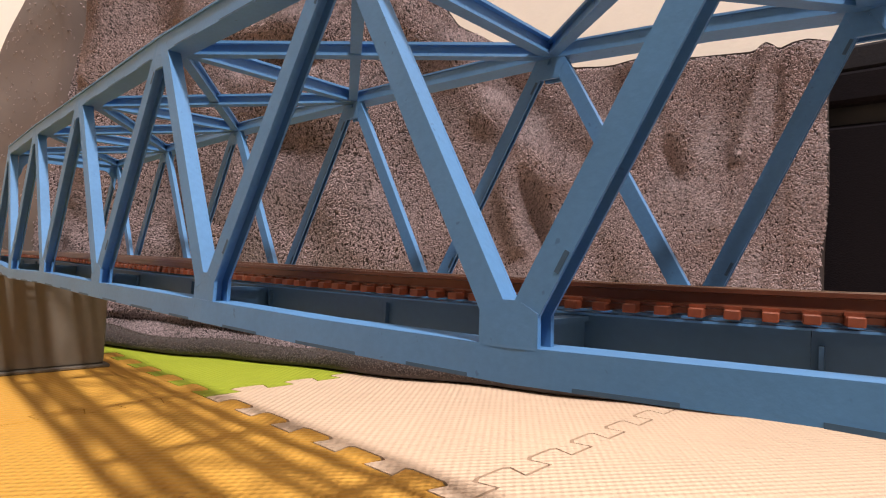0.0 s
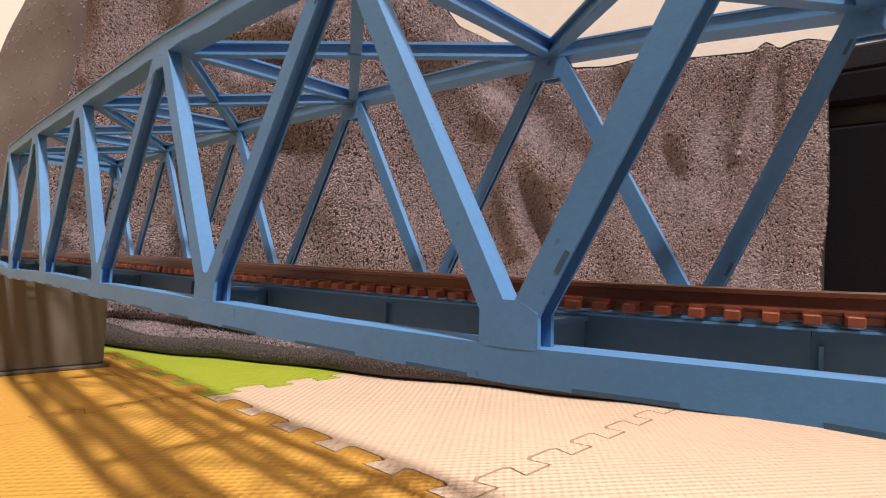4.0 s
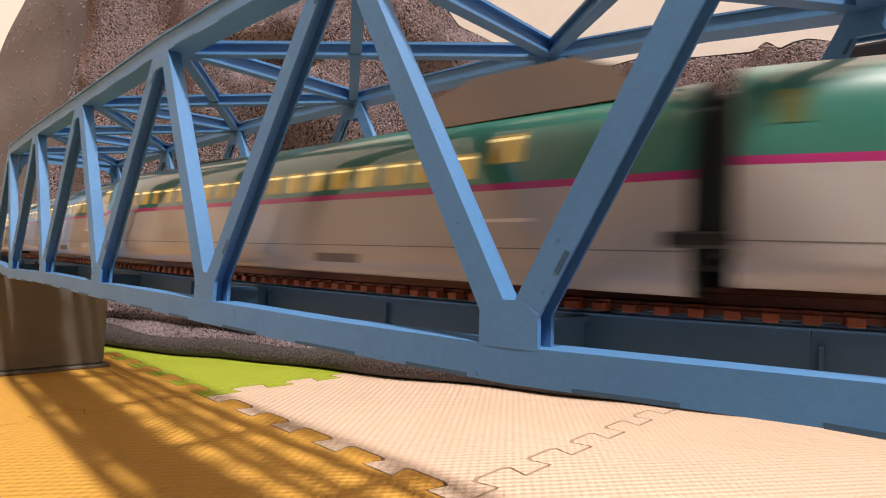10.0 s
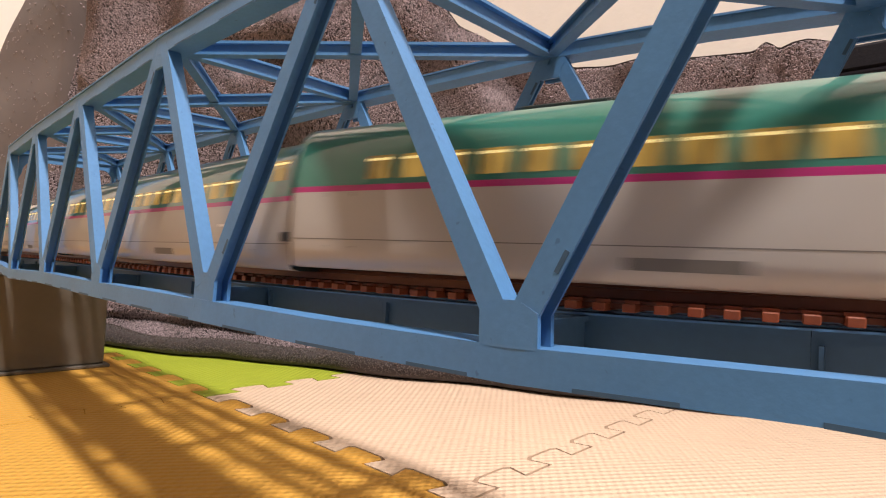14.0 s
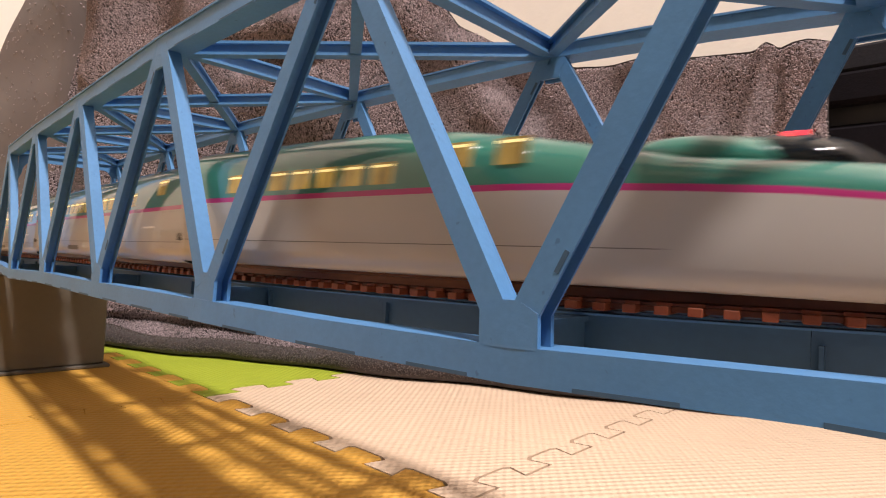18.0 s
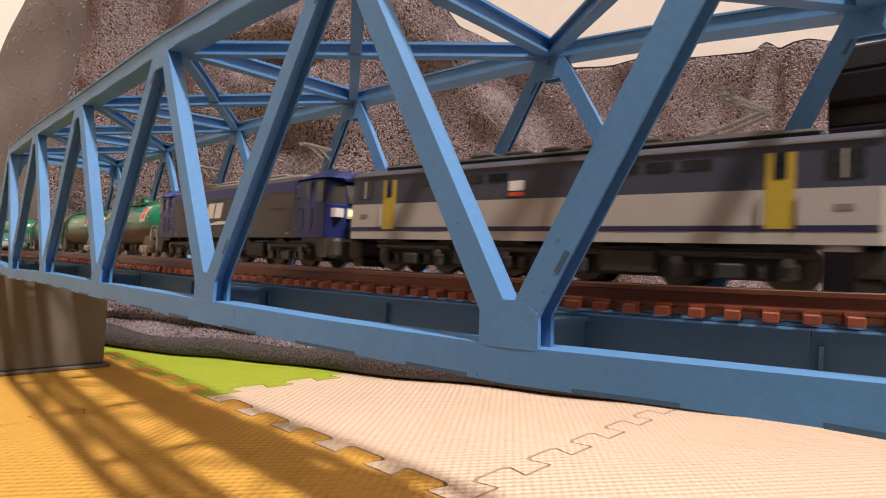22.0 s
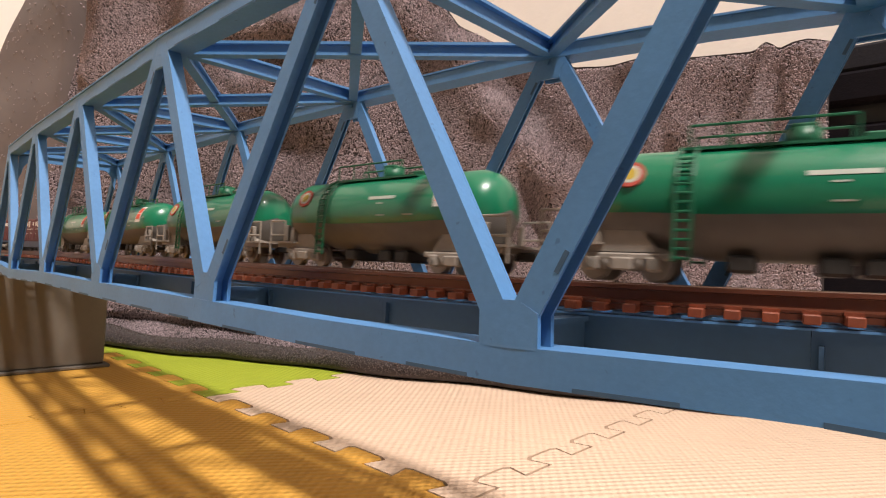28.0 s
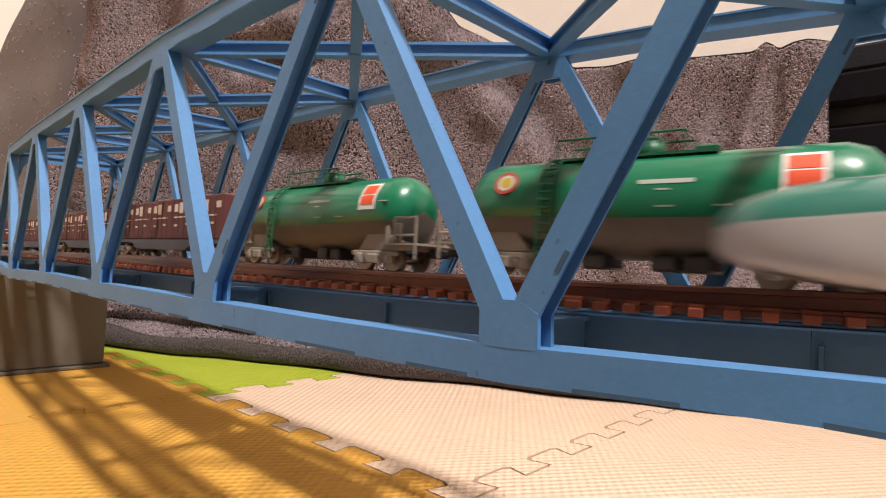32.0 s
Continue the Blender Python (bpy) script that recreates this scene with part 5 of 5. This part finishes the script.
            prism(bm, ((sx * (h - 0.0150), 0.0070), (sx * (h - 0.0020), 0.0070), (sx * (h - 0.0032), 0.0024), (sx * (h - 0.0070), 0.0024), (sx * (h - 0.0085), 0.0060), (sx * (h - 0.0150), 0.0062)), sy * 0.0086 - 0.0005, sy * 0.0086 + 0.0005)
            part("side_skirt", bm, TAN_DARK, car)
        bm = bmesh.new()
        box(bm, sx * (h - 0.004), sx * (h + 0.0004), -0.0085, 0.0085, 0.0022, 0.0070, bevel=0.0008)
        part("skirt", bm, LOCOGREY, car)
        bm = bmesh.new()
        box(bm, sx * (h + 0.0004), sx * (h + 0.0024), -0.0013, 0.0013, 0.0036, 0.0056, bevel=0.0003)
        part("coupler", bm, BLACK, car)
    for sy in (-1, 1):
        seg_box("upper_band", body, LOCOBLUE, -h + 0.0190, h - 0.0190, sy * (w - 0.0002), sy * (w + 0.00012), 0.0187, 0.0214, label="dark blue band under the roof")
        seg_box("roof_gutter", body, ROOFGREY, -h + 0.006, h - 0.006, sy * (w - 0.0014), sy * (w - 0.0008), 0.0216, 0.0222)
        # plain slanted emblem and a tapering line under it
        for x0, x1, zt in ((-0.0190, -0.0146, 0.0162), (-0.0140, -0.0086, 0.0174), (-0.0080, -0.0026, 0.0174)):
            bm = bmesh.new()
            prism(bm, ((x0, 0.0128), (x1 - 0.0006, 0.0128), (x1 + 0.0012, zt), (x0 + 0.0018, zt)), sy * w, sy * (w + 0.00015))
            part("emblem", bm, WHITE, body, "white slanted emblem")
        bm = bmesh.new()
        prism(bm, ((-0.0175, 0.0106), (0.010, 0.0111), (0.010, 0.0115), (-0.004, 0.0119)), sy * w, sy * (w + 0.00015))
        part("emblem_line", bm, WHITE, body)
        for x in (-0.030, -0.018, 0.026):
            bm = bmesh.new()
            tube(bm, (x, sy * (w - 0.0002), 0.0176), (x, sy * (w + 0.0002), 0.0176), 0.0011, 14)
            part("round_window", bm, DARKGREY, body)
        for x in (-0.031, 0.034):
            seg_box("louvre", body, BLACK, x - 0.0045, x + 0.0045, sy * w, sy * (w + 0.00012), 0.0141, 0.0147)
        seg_box("louvre", body, DARKGREY, 0.0072, 0.0128, sy * w, sy * (w + 0.00012), 0.0144, 0.0186)
        seg_box("side_panel", body, DARKGREY, 0.0146, 0.0200, sy * w, sy * (w + 0.00012), 0.0132, 0.0160)
        for x in (-0.040, 0.040, -0.02, 0.0):
            seg_box("marking", body, TAN, x - 0.001, x + 0.001, sy * w, sy * (w + 0.00012), 0.0078, 0.0083)
    seg_box("roof_deck", car, ROOFGREY, -0.042, 0.042, -0.0070, 0.0070, 0.0219, 0.0236, bevel=0.0006)
    for i in range(4):
        x = -0.024 + i * 0.016
        seg_box("roof_cover", car, ROOFGREY, x - 0.0065, x + 0.0065, -0.0058, 0.0058, 0.0236, 0.0246, bevel=0.0005)
    pantograph(car, -0.038, 0.0236, 0.0085, 0.013)
    pantograph(car, 0.038, 0.0236, 0.0085, 0.013)
    seg_box("underframe", car, BLACK, -0.053, 0.053, -0.0060, 0.0060, 0.0016, 0.0070)
    loco_bogies(car, (-0.038, 0.0, 0.038), TAN_DARK, WHEEL_DARK)
    for x in (-0.019, 0.019):
        seg_box("equipment_box", car, DARKGREY, x - 0.0055, x + 0.0055, -0.0085, 0.0085, 0.0020, 0.0058, bevel=0.0004)
    return car


def tank_car():
    car = empty("tank_wagon", "green and grey tank wagon with a red sign and round emblem", "tank wagon", "cars of the freight train")
    h, r, zc = 0.0365, 0.0094, 0.0152
    bm = bmesh.new()
    xs = (-h, -h + 0.0006, -h + 0.0018, -h + 0.0036, -h + 0.0066, -0.022, -0.012, 0.012, 0.022, h - 0.0066, h - 0.0036, h - 0.0018, h - 0.0006, h)
    fr = (0.02, 0.42, 0.70, 0.89, 1, 1, 1, 1, 1, 1, 0.89, 0.70, 0.42, 0.02)
    dp = (0, 0, 0, 0, 0, 0.0002, 0.0016, 0.0016, 0.0002, 0, 0, 0, 0, 0)
    n = 40
    rings = []
    for x, f, d in zip(xs, fr, dp):
        ring = []
        for j in range(n + 1):
            a = 2 * math.pi * j / n
            ring.append((x, r * f * math.sin(a), zc + r * f * math.cos(a) - d * max(0, -math.cos(a))))
        rings.append(ring)
    loft(bm, rings, lambda j: 0 if (j < n * 0.312 or j >= n * 0.688) else 1, caps=(0, 0))
    barrel = part("tank", bm, [TANKG, TANKB], car, "tank barrel, green above and grey below")
    for sy in (-1, 1):
        # sign, round emblem and lettering as plain shapes on the curved side
        def patch(name, mat, x0, x1, z0, z1, out, label=""):
            b2 = bmesh.new()
            m = 4
            va, vb = [], []
            for i in range(m + 1):
                z = z0 + (z1 - z0) * i / m
                y = math.sqrt(max(0, r * r - (z - zc) ** 2))
                va.append((b2.verts.new((x0, sy * (y + out), z)), b2.verts.new((x1, sy * (y + out), z))))
                vb.append((b2.verts.new((x0, sy * (y - 0.0003), z)), b2.verts.new((x1, sy * (y - 0.0003), z))))
            for i in range(m):
                b2.faces.new((va[i][0], va[i][1], va[i + 1][1], va[i + 1][0]))
            for q in ((va[0], vb[0]), (va[m], vb[m])):
                b2.faces.new((q[0][0], q[0][1], q[1][1], q[1][0]))
            bmesh.ops.recalc_face_normals(b2, faces=b2.faces[:])
            return part(name, b2, mat, barrel, label)

        patch("sign_plate", WHITE, 0.0218, 0.0278, 0.0153, 0.0222, 0.00010)
        patch("sign", SIGN_RED, 0.0225, 0.0271, 0.0166, 0.0190, 0.00018, "orange-red sign")
        patch("sign", SIGN_RED, 0.0225, 0.0271, 0.0194, 0.0217, 0.00018, "orange-red sign")
        for k2, (mat, rr, o) in enumerate(((EMBLEM_RED, 0.0027, 0.00010), (LETTERING, 0.0019, 0.00014), (YELLOW, 0.0013, 0.00018))):
            b2 = bmesh.new()
            ang = math.asin(0.0040 / r)
            m4 = Matrix.Translation((-0.0255, sy * (r * math.cos(ang)), zc + 0.0040)) @ Matrix.Rotation(-sy * (math.pi / 2 - ang), 4, "X")
            bmesh.ops.create_cone(b2, cap_ends=True, segments=24, radius1=rr, radius2=rr, depth=0.0002 + 2 * o, matrix=m4)
            part("emblem", b2, mat, barrel)
        patch("lettering", LETTERING, 0.0005, 0.0095, 0.0178, 0.0186, 0.00008)
        patch("lettering", LETTERING, 0.0035, 0.0058, 0.0166, 0.0169, 0.00008)
        patch("lettering", LETTERING, 0.029, 0.032, 0.0172, 0.0174, 0.00008)
        patch("lettering", LETTERING, 0.0035, 0.0065, 0.0136, 0.0139, 0.00008)
        patch("lettering", LETTERING, 0.0125, 0.0155, 0.0136, 0.0139, 0.00008)
        # ladder
        lad = None
        for dx in (-0.0013, 0.0013):
            bm = bmesh.new()
            pts = [(-0.0165 + dx, sy * (r + 0.0007) * math.cos(a), zc + (r + 0.0007) * math.sin(a)) for a in (1.2, 0.9, 0.6, 0.3, 0.0)] + [(-0.0165 + dx, sy * (r + 0.0009), 0.0035)]
            for p, q in zip(pts, pts[1:]):
                tube(bm, p, q, 0.00030, 6)
            if lad is None:
                lad = part("ladder", bm, LADDER, car, "dark green ladder")
            else:
                part("stile", bm, LADDER, lad)
        for i in range(12):
            z = 0.0042 + i * 0.0016
            y = (r + 0.0007) * math.cos(math.asin(min(1, max(0, (z - zc) / (r + 0.0007)))))
            bm = bmesh.new()
            tube(bm, (-0.0178, sy * y, z), (-0.0152, sy * y, z), 0.00026, 6)
            part("rung", bm, LADDER, lad)
        bm = bmesh.new()
        for q in ((-0.0165, 0.007), (0.007, 0.0155)):
            zz = zc + r + (0.0006 if q[0] < 0 else 0.0004)
            tube(bm, (q[0], sy * 0.0046, zz + 0.0030), (q[1] - (0 if q[0] < 0 else 0.0085), sy * 0.0046, zz + 0.0030), 0.00025, 6)
        for i in range(5):
            x = -0.0165 + i * 0.0059
            tube(bm, (x, sy * 0.0046, zc + r - 0.0012), (x, sy * 0.0046, zc + r + 0.0036), 0.00022, 6)
        part("hand_rail", bm, LADDER, car)
    bm = bmesh.new()
    box(bm, -0.0175, 0.0125, -0.0050, 0.0050, zc + r - 0.0008, zc + r - 0.0003)
    part("walkway", bm, LADDER, car)
    bm = bmesh.new()
    tube(bm, (0.0, 0, zc + r - 0.001), (0.0, 0, zc + r + 0.0026), 0.0028, 18)
    box(bm, -0.0022, 0.0022, -0.0022, 0.0022, zc + r + 0.002, zc + r + 0.0034, bevel=0.0003)
    part("manhole", bm, LADDER, car)
    bm = bmesh.new()
    box(bm, 0.008, 0.0120, -0.002, 0.002, zc + r - 0.0005, zc + r + 0.0012, bevel=0.0003)
    part("valve", bm, LADDER, car)
    # saddle frames with platforms and rails at the ends, bogies and brake gear
    for sx in (-1, 1):
        bm = bmesh.new()
        prism(bm, ((sx * 0.0205, 0.0052), (sx * 0.0395, 0.0052), (sx * 0.0395, 0.0064), (sx * 0.0345, 0.0066), (sx * 0.0300, 0.0105), (sx * 0.0245, 0.0105)), -0.0072, 0.0072)
        part("saddle", bm, TAN, car)
        bm = bmesh.new()
        box(bm, sx * 0.0300, sx * 0.0418, -0.0088, 0.0088, 0.0064, 0.0069)
        part("end_platform", bm, TAN, car)
        for sy in (-1, 1):
            bm = bmesh.new()
            for x in (0.0345, 0.0414):
                tube(bm, (sx * x, sy * 0.0086, 0.0066), (sx * x, sy * 0.0086, 0.0130), 0.00030, 6)
            for z in (0.0088, 0.0130):
                tube(bm, (sx * 0.0345, sy * 0.0086, z), (sx * 0.0414, sy * 0.0086, z), 0.00030, 6)
            tube(bm, (sx * 0.0414, sy * 0.0086, 0.0066), (sx * 0.0414, sy * 0.0086, 0.0030), 0.00030, 6)
            part("end_rail", bm, TAN, car)
        bm = bmesh.new()
        box(bm, sx * 0.0385, sx * 0.0444, -0.0012, 0.0012, 0.0036, 0.0056, bevel=0.0003)
        part("coupler", bm, BLACK, car)
        bogie(car, sx * 0.0265, base=0.0110, frame_mat=TAN, wheel_r=0.0029, w=0.0072, bar=(0.0037, 0.0050))
        for x in (0.0312, 0.0348):
            for sy in (-1, 1):
                seg_box("end_post", car, TAN, sx * x - 0.0006, sx * x + 0.0006, sy * 0.0066, sy * 0.0080, 0.0066, 0.0118, bevel=0.0002)
    for x in (-0.008, 0.0045, 0.010):
        seg_box("brake_gear", car, DARKGREY, x - 0.0022, x + 0.0022, -0.0068, 0.0068, 0.0022, 0.0052, bevel=0.0005)
    return car


def lengthen(car, f):
    """The wagon drawn out by f along its length; bogies, emblems and the manhole keep their shape and shift."""
    for o in car.children_recursive:
        kin = o.parent if o.parent.name.split(".")[0] == "bogie" else o
        whole = kin.name.split(".")[0] in ("bogie", "emblem", "manhole", "valve", "coupler", "brake_gear")
        xs = [q.co.x for q in kin.data.vertices]
        mid = (min(xs) + max(xs)) / 2 if kin is o else kin["mid"]
        if kin is o and whole:
            o["mid"] = mid
        for q in o.data.vertices:
            q.co.x = q.co.x + (f - 1) * mid if whole else q.co.x * f
    return car


def container_wagon():
    car = empty("container_wagon", "slate container wagon carrying five maroon containers with white marks", "container wagon", "cars of the freight train")
    h = 0.0590
    seg_box("deck", car, WAGON, -h, h, -0.0084, 0.0084, 0.0062, 0.0074)
    for sy in (-1, 1):
        bm = bmesh.new()
        prism(bm, ((-h, 0.0060), (-0.034, 0.0060), (-0.026, 0.0032), (0.026, 0.0032), (0.034, 0.0060), (h, 0.0060), (h, 0.0074), (-h, 0.0074)), sy * 0.0084 - 0.0004, sy * 0.0084 + 0.0004)
        part("side_sill", bm, WAGON, car)
    for sx in (-1, 1):
        bogie(car, sx * 0.046, base=0.0125, frame_mat=TAN, wheel_r=0.0028, w=0.0078)
        bm = bmesh.new()
        for y in (-0.0075, 0.0075):
            tube(bm, (sx * (h - 0.0004), y, 0.0070), (sx * (h - 0.0004), y, 0.0125), 0.0003, 6)
        tube(bm, (sx * (h - 0.0004), -0.0075, 0.0125), (sx * (h - 0.0004), 0.0075, 0.0125), 0.0003, 6)
        part("end_rail", bm, WAGON, car)
        seg_box("coupler", car, BLACK, sx * h, sx * (h + 0.0020), -0.0012, 0.0012, 0.0036, 0.0056)
    for i in range(5):
        x = (i - 2) * 0.0228
        c = seg_box("container", car, CONTAINER, x - 0.0111, x + 0.0111, -0.0083, 0.0083, 0.0075, 0.0237, bevel=0.0004, label="maroon steel container")
        for sy in (-1, 1):
            for q in range(5):
                xx = x - 0.0104 + q * 0.0052
                seg_box("rib", c, CONTAINER, xx - 0.0003, xx + 0.0003, sy * 0.0083, sy * 0.0086, 0.0080, 0.0232)
            for x0, x1, z0, z1 in ((-0.0095, -0.0060, 0.0185, 0.0215), (-0.0045, 0.0000, 0.0178, 0.0220), (0.0060, 0.0095, 0.0188, 0.0212), (-0.0098, 0.0060, 0.0160, 0.0165), (-0.0090, -0.0065, 0.0126, 0.0134), (0.0020, 0.0050, 0.0130, 0.0138)):
                seg_box("marking", c, WHITE, x + x0, x + x1, sy * 0.0083, sy * 0.00845, z0, z1)
    return car


# ---- the two trains ----
def fast_train():
    """Ten cars; the first leads, its nose in the way of travel."""
    head, tail = e5_end(False), e5_end(True)
    mid, short, shield = e5_middle(), e5_middle(False, 17), e5_middle(True, 18)
    cars = [head]
    for i in range(2, 10):
        if i == 2:
            cars.append(mid)
        elif i == 3:
            cars.append(shield)
        else:
            cars.append(short if i == 5 else copy_thing(shield if i == 7 else (short if i == 9 else mid), Matrix.Identity(4)))
    return cars + [tail]


def freight_train():
    tank, koki = lengthen(tank_car(), 1.04), container_wagon()
    cars = [heighten(slate_loco(), 1.09), heighten(blue_loco(), 1.15), tank] + [copy_thing(tank, Matrix.Identity(4)) for _ in range(5)]
    cars += [koki] + [copy_thing(koki, Matrix.Identity(4)) for _ in range(3)]
    behind = [0.0602, 0.1825] + [0.2882 + 0.0925 * i for i in range(6)] + [0.8585 + 0.1215 * i for i in range(4)]
    return cars, behind, [0.037, 0.041] + [0.030] * 6 + [0.046] * 4


FAST, (FREIGHT, BEHIND, HALF_BASE) = fast_train(), freight_train()


def stand(line, s, half, turn):
    """The pose of a car whose middle is at s: its bogies are on the line. turn: 1 faces +s, -1 faces -s."""
    a, b = line.at(s - half), line.at(s + half)
    d = (b - a) * turn
    m = (a + b) / 2
    return Matrix.Translation((m.x, m.y, m.z + RAIL)) @ Matrix.Rotation(math.atan2(d.y, d.x), 4, "Z")


FAST_PITCH = 0.170
# seconds and metres run by the fast train, counted from its first coupling passing x = -0.036
FAST_T = (0.0, 5.5, 7.0, 9.0, 11.0, 13.0, 15.0, 17.0, 19.0, 32.0)
FAST_RUN = (-1.167, -0.3649, -0.1504, 0.1439, 0.4394, 0.7300, 1.0127, 1.2885, 1.5620, NEAR_LINE.length - 0.2168)


def freight_front(t):
    """How far along its line the freight train's leading end is."""
    return 0.2213 + 0.0606 * (t - 25) + 0.00025 * (t - 25) ** 2


def motions():
    times = [i * 0.5 for i in range(65)]
    s1 = NEAR_LINE.s_of_x(-0.036)
    for i, car in enumerate(FAST):
        rows = []
        for t in times:
            run = float(np.interp(t, FAST_T, FAST_RUN))
            mid = s1 - run + (i - 0.5) * FAST_PITCH          # the train runs towards -x; cars follow behind at +s
            rows.append((t, stand(NEAR_LINE, mid, 0.052, 1 if i == 9 else -1)))
        walk(car, rows)
    for car, back, half in zip(FREIGHT, BEHIND, HALF_BASE):
        walk(car, [(t, stand(FAR_LINE, freight_front(t) - back, half, 1)) for t in times])


motions()
